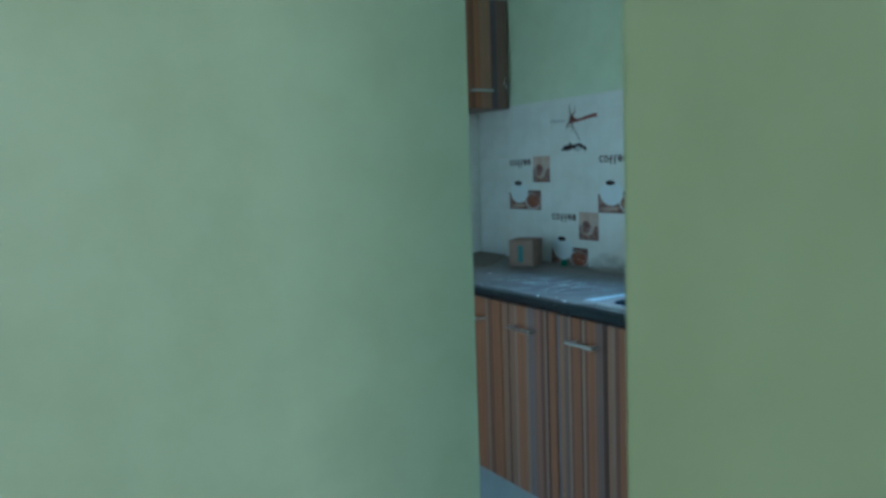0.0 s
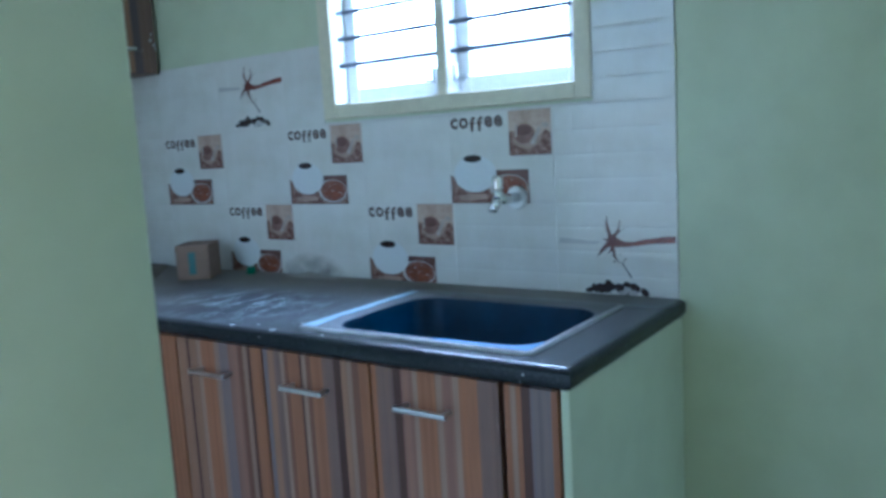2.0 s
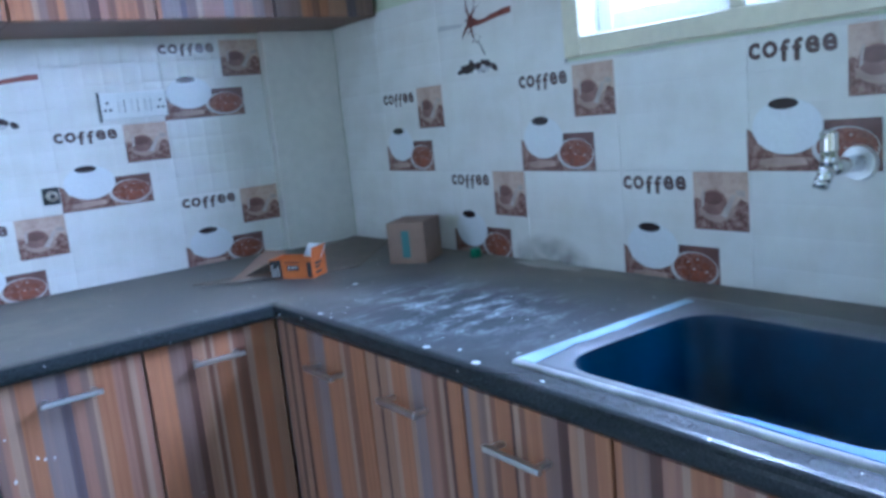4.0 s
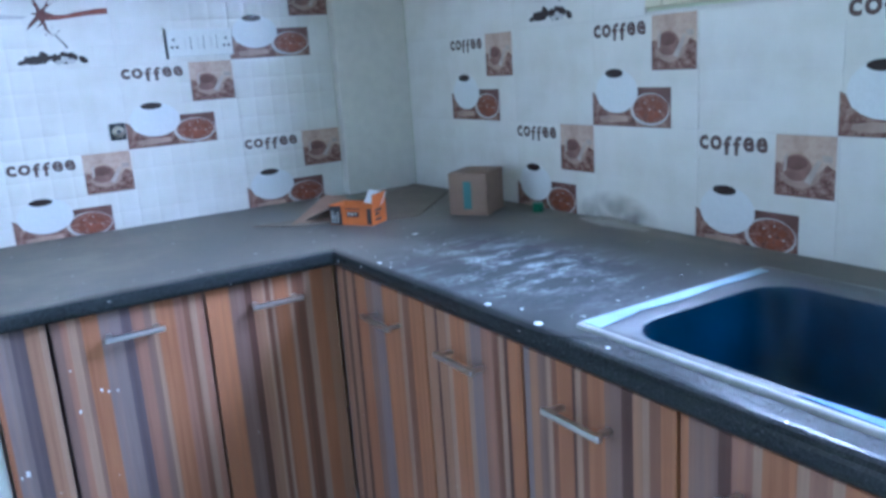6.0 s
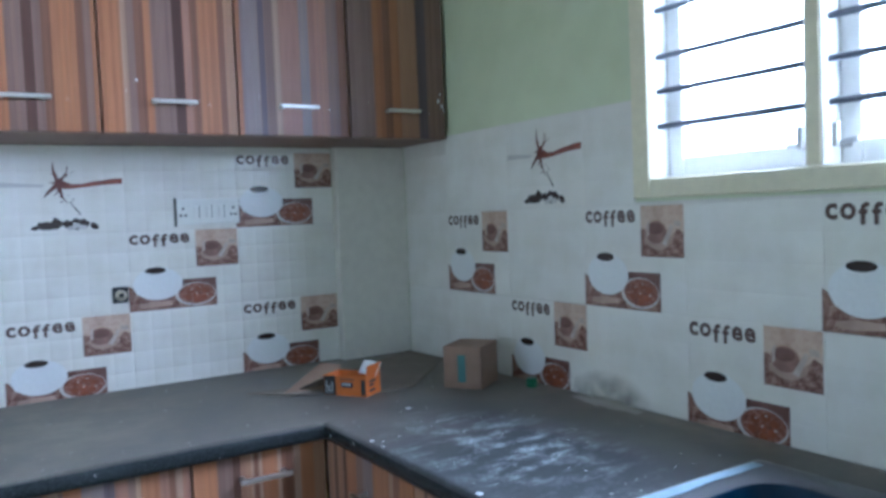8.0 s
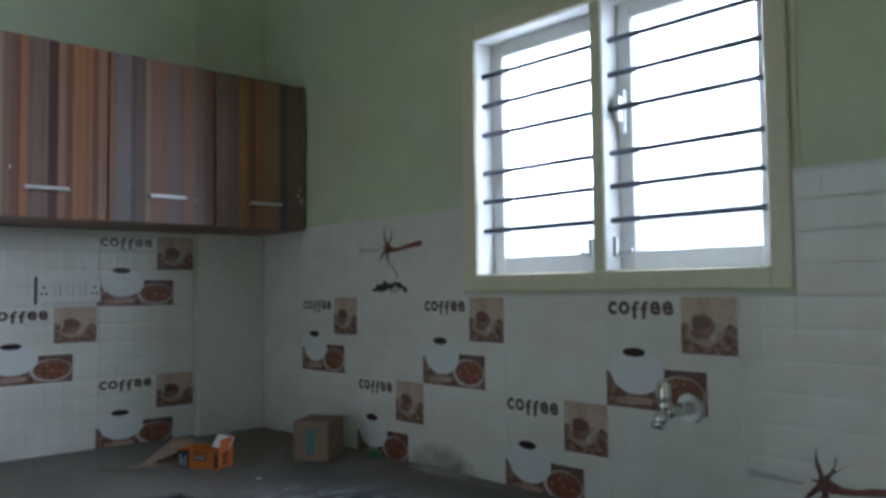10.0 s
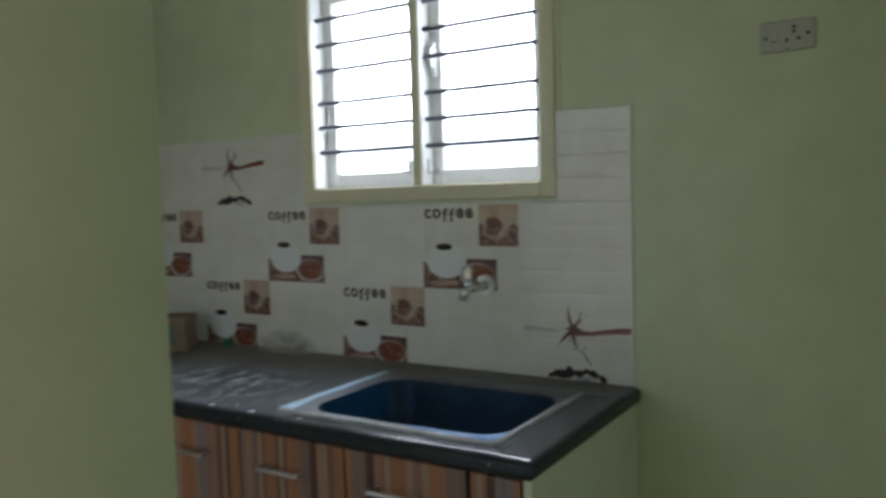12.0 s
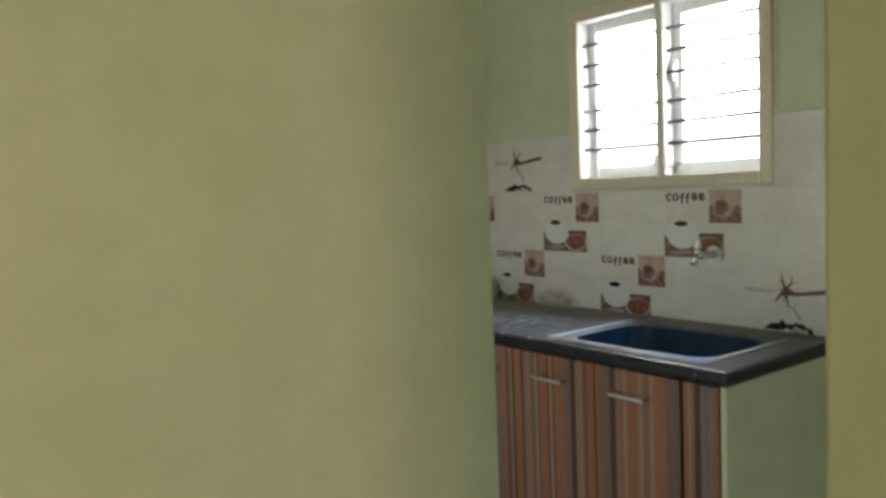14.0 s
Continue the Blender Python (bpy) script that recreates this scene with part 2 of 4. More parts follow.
BLACK = plain("black plastic", (0.02, 0.02, 0.02), 0.4)
CEILING = plain("white ceiling paint", (0.75, 0.76, 0.72), 0.8, scale=10)
FLOOR = plain("pale grey floor tile", (0.52, 0.53, 0.51), 0.25, scale=14)
INK = plain("brown print", (0.125, 0.082, 0.072), 0.22, scale=60)
INK_DARK = plain("dark brown print", (0.035, 0.022, 0.02), 0.22, scale=60)
INK_RED = plain("red-brown print", (0.20, 0.065, 0.045), 0.22, vary=0.4, scale=120)
INK_MAROON = plain("maroon print", (0.125, 0.045, 0.035), 0.22, vary=0.4, scale=120)
INK_GREY = plain("faint grey print", (0.52, 0.50, 0.48), 0.22)
INK_TAN = plain("tan print", (0.40, 0.28, 0.22), 0.22, vary=0.3, scale=120)
INK_COCOA = plain("cocoa print", (0.16, 0.085, 0.07), 0.22, vary=0.4, scale=150)
INK_MOCHA = plain("mocha print", (0.24, 0.14, 0.11), 0.22, vary=0.45, scale=160)
INK_FAWN = plain("fawn print", (0.47, 0.39, 0.33), 0.22, vary=0.3, scale=140)
INK_RUST = plain("rust print", (0.21, 0.07, 0.038), 0.22, vary=0.4, scale=140)
INK_PALE = plain("pale print", (0.58, 0.54, 0.51), 0.22, vary=0.15, scale=120)
CUP = plain("white print", (0.76, 0.77, 0.77), 0.2, vary=0.03)
BEIGE = photo("beige printed photograph", [(0.25, (0.30, 0.20, 0.15)), (0.5, (0.52, 0.38, 0.29)), (0.8, (0.66, 0.54, 0.44))], 28)
BROWN = photo("brown printed photograph", [(0.3, (0.045, 0.022, 0.018)), (0.5, (0.20, 0.10, 0.075)), (0.62, (0.42, 0.30, 0.24)), (0.75, (0.09, 0.04, 0.03))], 60)
FOOD = photo("red-brown printed food", [(0.32, (0.045, 0.018, 0.014)), (0.47, (0.20, 0.075, 0.05)), (0.60, (0.32, 0.16, 0.11)), (0.72, (0.50, 0.40, 0.35))], 95)
BOARD = cardboard("brown cardboard", (0.29, 0.195, 0.135))
BOARD_GREY = cardboard("dusty grey cardboard", (0.20, 0.165, 0.13))
ORANGE = cardboard("orange printed carton", (0.62, 0.17, 0.03))
PAPER = cardboard("white carton lining", (0.74, 0.76, 0.78))
TAPE = plain("dull green tape", (0.05, 0.17, 0.16), 0.4)
GREEN = plain("green plastic", (0.01, 0.14, 0.06), 0.35)
DUST = plain("cement dust", (0.36, 0.335, 0.295), 0.95, vary=0.2)


# ---- builders ----
def part(name, bm, material, parent=None, label="", m=None):
    me = bpy.data.meshes.new(name)
    bm.normal_update()
    bm.to_mesh(me)
    bm.free()
    return share(name, me, material, parent, label, m)


def share(name, me, material=None, parent=None, label="", m=None):
    if material and not me.materials:
        me.materials.append(material)
    ob = new(name, me)
    ob.parent = parent
    if m is not None:
        ob.matrix_basis = m
    return tagged(ob, label)


def thing(name, label, category, group="", kind="", m=None):
    ob = new(name)
    ob.empty_display_size = 0.1
    if m is not None:
        ob.matrix_basis = m
    return tagged(ob, label, category, group, kind)


def box(lo, hi, bevel=0.0, seg=2, bm=None):
    """A box between two corners, edges rounded by bevel."""
    bm = bm or bmesh.new()
    r = bmesh.ops.create_cube(bm, size=1)
    for v in r["verts"]:
        v.co = Vector([lo[i] + (v.co[i] + 0.5) * (hi[i] - lo[i]) for i in range(3)])
    if bevel:
        es = {e for v in r["verts"] for e in v.link_edges}
        bmesh.ops.bevel(bm, geom=list(es), offset=bevel, segments=seg, affect="EDGES", profile=0.6)
    return bm


def rod(a, b, r0, r1=None, n=12, bm=None):
    """A rod from a to b, tapering from r0 to r1."""
    bm = bm or bmesh.new()
    a, b = Vector(a), Vector(b)
    m = Matrix.Translation((a + b) / 2) @ (b - a).to_track_quat("Z", "Y").to_matrix().to_4x4()
    bmesh.ops.create_cone(bm, cap_ends=True, segments=n, radius1=r0, radius2=r0 if r1 is None else r1, depth=(b - a).length, matrix=m)
    return bm


def smooth(ob):
    for f in ob.data.polygons:
        f.use_smooth = True
    return ob


def sheet(points, depth=0.0006, bm=None):
    """A thin slip with an outline in x and z, its face towards -y."""
    bm = bm or bmesh.new()
    f = bm.faces.new([bm.verts.new((x, 0, z)) for x, z in points])
    r = bmesh.ops.extrude_face_region(bm, geom=[f])
    for v in r["geom"]:
        if isinstance(v, bmesh.types.BMVert):
            v.co.y -= depth
    bmesh.ops.recalc_face_normals(bm, faces=bm.faces[:])
    return bm


def oval(cx, cz, rx, rz, n=20, a0=0, a1=360):
    return [(cx + rx * math.cos(radians(a0 + (a1 - a0) * i / n)), cz + rz * math.sin(radians(a0 + (a1 - a0) * i / n))) for i in range(n + (a1 - a0 < 360))]


EAST, NORTH, COLUMN = 2.2, 3.39, 3.352          # faces of the tiled walls
TOP = 0.86                                       # top of the worktop
def on_east(y, z, out=0.0):
    return pose(EAST - out, y, z, 0, 0, -90)
def on_north(x, z, out=0.0):
    return pose(x, NORTH - out, z)


# ---- the shell ----
def slab(name, lo, hi, material, label, category, bevel=0.0):
    return tagged(part(name, box(lo, hi, bevel), material), label, category, kind="structure")


H = 2.9
slab("floor", (-2.6, -3.2, -0.12), (2.4, 3.6, 0), FLOOR, "pale grey tiled floor with dull gloss", "floor")
slab("ceiling", (-2.6, -3.2, H), (2.4, 3.6, H + 0.12), CEILING, "flat white painted ceiling", "ceiling")
WY0, WY1, WZ0, WZ1 = 1.425, 2.300, 1.342, 2.055   # rough opening of the window
def east_wall():
    bm = bmesh.new()
    x0, x1 = EAST + 0.008, EAST + 0.115
    for lo, hi in (((x0, -3.2, 0), (x1, WY0, H)), ((x0, WY1, 0), (x1, 3.6, H)), ((x0, WY0, 0), (x1, WY1, WZ0)), ((x0, WY0, WZ1), (x1, WY1, H))):
        box(lo, hi, bm=bm)
    bmesh.ops.remove_doubles(bm, verts=bm.verts[:], dist=0.0005)
    return tagged(part("wall_east", bm, PAINT), "pale green painted wall with a window and tiled splashback", "wall", kind="structure")


wall_east = east_wall()
wall_north = tagged(part("wall_north", box((-0.6, NORTH + 0.008, 0), (EAST + 0.008, 3.6, H)), PAINT), "pale green painted wall with a tiled splashback", "wall", kind="structure")
part("pillar", box((1.949, COLUMN + 0.008, 0), (EAST + 0.008, NORTH + 0.008, H)), PAINT, wall_north, "shallow plastered pillar in the corner")
slab("wall_partition", (-2.6, 1.247, 0), (0.824, 1.375, H), PAINT, "pale green plastered partition with a crisp edge", "wall", 0.004)
slab("wall_corridor", (0.352, -3.2, 0), (0.47, 0.347, H), PAINT, "pale green plastered wall ending at the kitchen", "wall", 0.004)
# the south doorway is invented, it only makes room for the fill lamp
def south_wall():
    bm = bmesh.new()
    for lo, hi in (((0.47, 0.21, 0), (0.80, 0.335, H)), ((2.04, 0.21, 0), (EAST + 0.008, 0.335, H)), ((0.80, 0.21, 2.05), (2.04, 0.335, H))):
        box(lo, hi, bm=bm)
    return tagged(part("wall_south", bm, PAINT), "pale green painted wall with an unseen assumed doorway", "wall", kind="structure")


south_wall()
# this doorway is out of view, cut for the added west lamp
def west_wall():
    bm = bmesh.new()
    for lo, hi in (((-0.72, 1.375, 0), (-0.6, 1.48, H)), ((-0.72, 2.82, 0), (-0.6, 3.6, H)), ((-0.72, 1.48, 2.05), (-0.6, 2.82, H))):
        box(lo, hi, bm=bm)
    return tagged(part("wall_west", bm, PAINT), "pale green painted wall with an unseen assumed doorway", "wall", kind="structure")


west_wall()
# closing wall out of view, with an assumed window for the hall lamp
def hall_back():
    bm = bmesh.new()
    for lo, hi in (((-2.6, -3.2, 0), (-1.4, -3.05, H)), ((-0.1, -3.2, 0), (0.352, -3.05, H)), ((-1.4, -3.2, 0), (-0.1, -3.05, 0.85)), ((-1.4, -3.2, 2.15), (-0.1, -3.05, H))):
        box(lo, hi, bm=bm)
    return tagged(part("wall_hall", bm, PAINT), "pale green painted wall with an assumed window opening", "wall", kind="structure")


hall_back()
slab("wall_hall_side", (-2.72, -3.2, 0), (-2.6, 1.375, H), PAINT, "pale green painted wall", "wall")


# ---- window ----
def window():
    w = thing("window_1", "cream-framed double casement window with dark iron grille bars", "window", kind="structure", m=on_east(0, 0))
    # local x runs along -y of the room, local -y into the room
    L, R, M0, M1 = -2.249, -1.469, -1.876, -1.846
    z0, z1 = 1.386, 2.006
    f0, f1 = -0.004, 0.100
    bm = bmesh.new()
    for lo, hi in (((-WY1, f0, WZ0), (L, f1, WZ1)), ((R, f0, WZ0), (-WY0, f1, WZ1)), ((L, f0, WZ0), (R, f1, z0)), ((L, f0, z1), (R, f1, WZ1)), ((M0, f0 + 0.004, z0), (M1, f1, z1))):
        box(lo, hi, 0.003, 1, bm)
    part("window_frame", bm, TRIM, w, "cream painted timber frame")
    # thin lining over the cream frame, white to imitate the daylit reveals
    bm = bmesh.new()
    for a, b in ((L, M0), (M1, R)):
        for lo, hi in (((a, 0.003, z0), (a + 0.002, 0.060, z1)), ((b - 0.002, 0.003, z0), (b, 0.060, z1)), ((a, 0.003, z0), (b, 0.060, z0 + 0.002)), ((a, 0.003, z1 - 0.002), (b, 0.060, z1))):
            box(lo, hi, bm=bm)
    part("reveal", bm, SASH, w, "lining of the openings, coloured white for the daylight on it")
    for a, b in ((L, M0), (M1, R)):
        s0, s1 = 0.060, 0.090
        bm = bmesh.new()
        for lo, hi in (((a + 0.001, s0, z0 + 0.001), (a + 0.042, s1, z1 - 0.001)), ((b - 0.042, s0, z0 + 0.001), (b - 0.001, s1, z1 - 0.001)),
                       ((a + 0.042, s0, z0 + 0.001), (b - 0.042, s1, z0 + 0.045)), ((a + 0.042, s0, z1 - 0.042), (b - 0.042, s1, z1 - 0.001))):
            box(lo, hi, 0.003, 1, bm)
        sash = part("sash", bm, SASH, w, "white painted casement frame")
        pane = part("pane", box((a + 0.042, 0.074, z0 + 0.045), (b - 0.042, 0.078, z1 - 0.042)), glass(), sash)
        pane.visible_shadow = False
        for z in (1.914, 1.834, 1.755, 1.653, 1.577, 1.500):
            smooth(part("grille_bar", rod((a - 0.004, 0.029, z), (b + 0.004, 0.029, z), 0.0066, n=10), IRON, w))
    for x, s in ((M0 - 0.02, -1), (M1 + 0.018, 1)):
        bm = rod((x, 0.060, 1.425), (x, 0.02, 1.425), 0.007)
        box((x - 0.006, 0.012, 1.418), (x + 0.006, 0.022, 1.462), 0.003, 2, bm)
        rod((x, 0.02, 1.425), (x + s * 0.035, 0.03, 1.43), 0.004, 0.006, 8, bm)
        part("latch", bm, STEEL, w, "small metal casement fastener")
    bm = box((M1 + 0.010, 0.048, 1.70), (M1 + 0.028, 0.060, 1.80), 0.004)
    box((M1 + 0.013, 0.030, 1.725), (M1 + 0.025, 0.050, 1.785), 0.005, 2, bm)
    part("pull_handle", bm, SASH, w, "white casement pull handle")
    return w


window()
def cable():
    bm = box((-0.003, -0.005, 0), (0.003, 0, 1.0), 0.0015, 1)
    box((-0.02, -0.006, -0.004), (0.006, 0, 0.001), bm=bm)
    return tagged(part("cable_strip", bm, TRIM, m=pose(EAST + 0.008, 1.412, 1.574, 0, 0, -90)), "thin painted cable strip beside the window", "cable")


cable()
part_bm = box((14, -12, -4), (14.05, 20, 16))
tagged(part("backdrop", part_bm, HAZE), "plain bright hazy sky beyond the window", "backdrop", kind="structure")


# ---- worktop, sink and tap ----
def slab_mesh(cells, xs, ys, is_front):
    """A slab of worktop from grid cells, its front edges rounded top and bottom."""
    bm = bmesh.new()
    vs = {}
    def at(i, j):
        if (i, j) not in vs:
            vs[i, j] = bm.verts.new((xs[i], ys[j], TOP))
        return vs[i, j]
    for i, j in cells:
        bm.faces.new((at(i, j), at(i + 1, j), at(i + 1, j + 1), at(i, j + 1)))
    r = bmesh.ops.extrude_face_region(bm, geom=bm.faces[:])
    for v in r["geom"]:
        if isinstance(v, bmesh.types.BMVert):
            v.co.z -= 0.042
    bmesh.ops.recalc_face_normals(bm, faces=bm.faces[:])
    es = [e for e in bm.edges if abs(e.verts[0].co.z - e.verts[1].co.z) < 0.001 and is_front(e.verts[0].co, e.verts[1].co)
          and len(e.link_faces) == 2 and e.calc_face_angle(0) > 1]
    bmesh.ops.bevel(bm, geom=es, offset=0.016, segments=4, affect="EDGES", profile=0.5)
    return bm


def worktop():
    w = thing("worktop", "dusty dark granite worktop in an L shape with paint smears", "worktop")
    near = lambda a, b: abs(a - b) < 1e-4
    bm = slab_mesh([(i, j) for i in range(3) for j in range(3) if (i, j) != (1, 1)], (1.575, 1.655, 2.035, EAST - 0.002), (1.205, 1.325, 1.86, 2.6715),
                   lambda a, b: (near(a.x, 1.575) and near(b.x, 1.575)) or (near(a.y, 1.205) and near(b.y, 1.205)))
    part("sink_slab", bm, GRANITE, w, "granite slab cut out for the sink")
    bm = slab_mesh([(0, 0), (1, 0)], (0.0, 1.575, EAST - 0.002), (2.672, NORTH - 0.002), lambda a, b: near(a.y, 2.672) and near(b.y, 2.672) and max(a.x, b.x) < 1.58)
    part("back_slab", bm, GRANITE, w, "dust-covered granite slab")
    return w


worktop()


def ring(cx, cy, hx, hy, r, z, n=6):
    pts = []
    for sx, sy, a in ((1, 1, 0), (-1, 1, 90), (-1, -1, 180), (1, -1, 270)):
        for i in range(n + 1):
            w = radians(a + 90 * i / n)
            pts.append((cx + sx * (hx - r) + r * math.cos(w), cy + sy * (hy - r) + r * math.sin(w), z))
    return pts


def loft(rings, cap=False):
    bm = bmesh.new()
    rows = [[bm.verts.new(p) for p in r] for r in rings]
    for a, b in zip(rows, rows[1:]):
        for i in range(len(a)):
            j = (i + 1) % len(a)
            bm.faces.new((a[i], a[j], b[j], b[i]))
    if cap:
        bm.faces.new(rows[-1])
    bmesh.ops.recalc_face_normals(bm, faces=bm.faces[:])
    return bm


def sink():
    s = thing("kitchen_sink", "steel kitchen sink with dark blue protective film set in the worktop", "sink", m=pose(0, 0, 0))
    cx, cy, bx, by = 1.852, 1.604, 1.839, 1.583
    smooth(part("rim", loft([ring(cx, cy, 0.222, 0.291, 0.012, TOP - 0.001), ring(cx, cy, 0.222, 0.291, 0.012, TOP + 0.004), ring(cx, cy, 0.216, 0.285, 0.012, TOP + 0.007),
                      ring(bx, by, 0.186, 0.262, 0.065, TOP + 0.005), ring(bx, by, 0.177, 0.253, 0.07, TOP + 0.001)]), RIM, s, "dull grey sink rim with dried paint"))
    smooth(part("sealant", loft([ring(cx, cy, 0.229, 0.298, 0.016, TOP - 0.001), ring(cx, cy, 0.228, 0.297, 0.016, TOP + 0.003), ring(cx, cy, 0.224, 0.293, 0.014, TOP + 0.0060),
                      ring(cx, cy, 0.219, 0.288, 0.012, TOP + 0.0072), ring(cx, cy, 0.217, 0.286, 0.012, TOP + 0.005)]), BEAD, s, "uneven whitish bead round the rim"))
    bowl = smooth(part("bowl", loft([ring(bx, by, 0.178, 0.254, 0.07, TOP + 0.002), ring(bx, by, 0.174, 0.250, 0.07, TOP - 0.02), ring(bx, by, 0.164, 0.242, 0.07, TOP - 0.15),
                       ring(bx, by, 0.142, 0.218, 0.06, TOP - 0.178), ring(bx, by, 0.12, 0.195, 0.05, TOP - 0.186), ring(bx, by, 0.04, 0.04, 0.039, TOP - 0.19)], True), FILM, s, "bowl covered in dark blue film"))
    part("drain", rod((bx, by, TOP - 0.192), (bx, by, TOP - 0.186), 0.035, n=20), STEEL, s)
    bm = bmesh.new()
    arc = [(1.718 + 0.066 * math.cos(radians(a)), 1.386 + 0.066 * math.sin(radians(a))) for a in range(255, 179, -15)]
    f = bm.faces.new([bm.verts.new((x, y, TOP + 0.0074)) for x, y in [(1.640, 1.54), (1.634, 1.44), (1.633, 1.318), (1.700, 1.317)] + arc + [(1.650, 1.44), (1.649, 1.50)]])
    r = bmesh.ops.extrude_face_region(bm, geom=[f])
    for v in r["geom"]:
        if isinstance(v, bmesh.types.BMVert):
            v.co.z += 0.0008
    bmesh.ops.recalc_face_normals(bm, faces=bm.faces[:])
    # strip of film on the left rim, reflection put into its colour
    strip = bmesh.new()
    rng = random.Random(4)
    xs = [1.634 + 0.0345 * i for i in range(13)]
    rim = [(x, 1.889) for x in xs] + [(x, 1.852 + (0.018 if i > 2 else 0.006 * i) - rng.uniform(0, 0.008)) for i, x in reversed(list(enumerate(xs)))]
    f = strip.faces.new([strip.verts.new((x, y, TOP + 0.0074)) for x, y in rim])
    r = bmesh.ops.extrude_face_region(strip, geom=[f])
    for v in r["geom"]:
        if isinstance(v, bmesh.types.BMVert):
            v.co.z += 0.0008
    bmesh.ops.recalc_face_normals(strip, faces=strip.faces[:])
    part("film_sheen", strip, FILM_SHEEN, s, "film along one side of the rim, painted pale as a reflection")
    part("film_remnant", bm, FILM_LIGHT, s, "torn bright blue film left on the rim")
    return s


sink()


def tap():
    t = thing("wall_tap", "chrome wall-mounted bib tap above the sink", "tap", m=on_east(1.642, 1.102))
    part("flange", rod((0, 0, 0), (0, -0.010, 0), 0.031, 0.028, 28), SATIN, t, "bright round wall flange")
    bm = rod((0, -0.01, 0), (0, -0.108, 0.003), 0.0145, 0.0135, 16)
    rod((0, -0.099, 0), (0, -0.099, 0.030), 0.014, 0.013, 16, bm)
    smooth(part("tap_body", bm, CHROME, t))
    bm = rod((0, -0.098, 0.004), (0, -0.124, -0.018), 0.0135, 0.012, 16)
    rod((0, -0.123, -0.017), (0, -0.127, -0.025), 0.012, n=16, bm=bm)
    smooth(part("spout", bm, CHROME, t))
    bm = rod((0, -0.099, 0.030), (0, -0.099, 0.058), 0.0135, 0.0135, 18)
    rod((0, -0.099, 0.058), (0, -0.099, 0.063), 0.0135, 0.009, 18, bm)
    box((-0.004, -0.121, 0.050), (0.004, -0.101, 0.057), 0.002, 1, bm)
    part("lever", bm, CHROME, t)
    return t


tap()


# ---- cabinets ----
def bar_handle(parent, w, m):
    bm = box((-w / 2, -0.034, -0.005), (w / 2, -0.024, 0.005), 0.0025)
    for s in (-1, 1):
        box((s * (w / 2 - 0.012) - 0.005, -0.026, -0.004), (s * (w / 2 - 0.012) + 0.005, 0.002, 0.004), 0.0015, 1, bm)
    return part("handle", bm, STEEL, parent, "brushed steel bar handle", m)


def cabinet(name, label, group, w, depth, z0, z1, m, handle_z=None, handle_w=0.12, gap=0.006, handle_x=None, top=None, bands="", board=None):
    """A cabinet unit whose door faces -y; x from 0 to w."""
    c = thing(name, label, "cabinet", group, m=m)
    part("body", box((0.001, 0.019, z0), (w - 0.001, depth, top or z1)), board or CARCASS, c)
    d = part("door", box((gap / 2, 0, z0 + 0.001), (w - gap / 2, 0.018, z1 - 0.001), 0.0012, 1), laminate("striped laminate", bands, w), c, "striped orange, brown and mauve laminate door")
    if handle_z:
        bar_handle(d, handle_w, pose(handle_x or w / 2, 0, handle_z))
    return c


base_label = "base cabinet with striped orange and brown laminate door under the worktop"
for y1, y0, hy, top, bands in (
        (2.6995, 2.296, 2.450, 0.815, "M12 T30 D16 T33 D15 O52 M30 G48 O73 L18 N28 O56"),
        (2.296, 1.986, 2.150, 0.815, "T42 D10 T29 L17 O52 L16 G34 P34 N21 L13 D11 O41"),
        (1.986, 1.666, 1.840, 0.63, "G19 T20 M20 L13 N14 O35 D8 L13 N14 O35 M34 D22 T18 L13 N20 O30"),
        (1.666, 1.357, 1.522, 0.63, "O17 M45 D20 P30 L12 O44 L15 P28 L13 O42 M50")):
    cabinet("base_cabinet", base_label, "base cabinets", y1 - y0, 0.56, 0.165, 0.815, pose(1.590, y1, 0, 0, 0, -90), 0.741, 0.125, handle_x=y1 - hy, top=top, bands=bands, board=SHADED_BOARD)
cabinet("filler_panel", "narrow striped laminate filler panel beside the last cabinet", "base cabinets", 1.351 - 1.236, 0.05, 0.165, 0.815, pose(1.590, 1.351, 0, 0, 0, -90), board=SHADED_BOARD,
        bands="O17 L14 O11 D20 G45 O17")
for x0, x1, bands in ((0.976, 1.281, "M19 P14 L17 M10 O34 G43 B22 P25 M16 L10 O39 P20 N14 L14 P21"), (1.281, 1.5895, "O54 M33 D18 T22 L8 N10 L9 O35 L9 N30 L16 O32 T33")):
    cabinet("base_cabinet", base_label, "base cabinets", x1 - x0, 0.56, 0.165, 0.815, pose(x0, 2.700, 0), 0.763, 0.118, bands=bands, board=SHADED_BOARD)
cabinet("filler_panel", "striped laminate end panel with paint drips", "base cabinets", 0.974 - 0.863, 0.56, 0.165, 0.815, pose(0.863, 2.700, 0), board=SHADED_BOARD, bands="O13 G34 B26 T27 L16")
tagged(part("plinth", box((1.645, 1.24, 0), (2.19, 3.3, 0.163)), PLINTH), "grey plastered plinth under the cabinets", "plinth", kind="structure")
tagged(part("plinth", box((0.87, 2.81, 0), (1.64, 3.38, 0.163)), PLINTH), "grey plastered plinth under the cabinets", "plinth", kind="structure")
slab("counter_support", (1.592, 1.216, 0), (EAST + 0.006, 1.234, 0.817), PAINT, "pale green plastered panel carrying the worktop's end", "wall", 0.003)
slab("counter_support_pale", (0.60, 2.715, 0), (0.860, 3.386, 0.817), PALE, "pale plastered support under the worktop", "wall", 0.004)

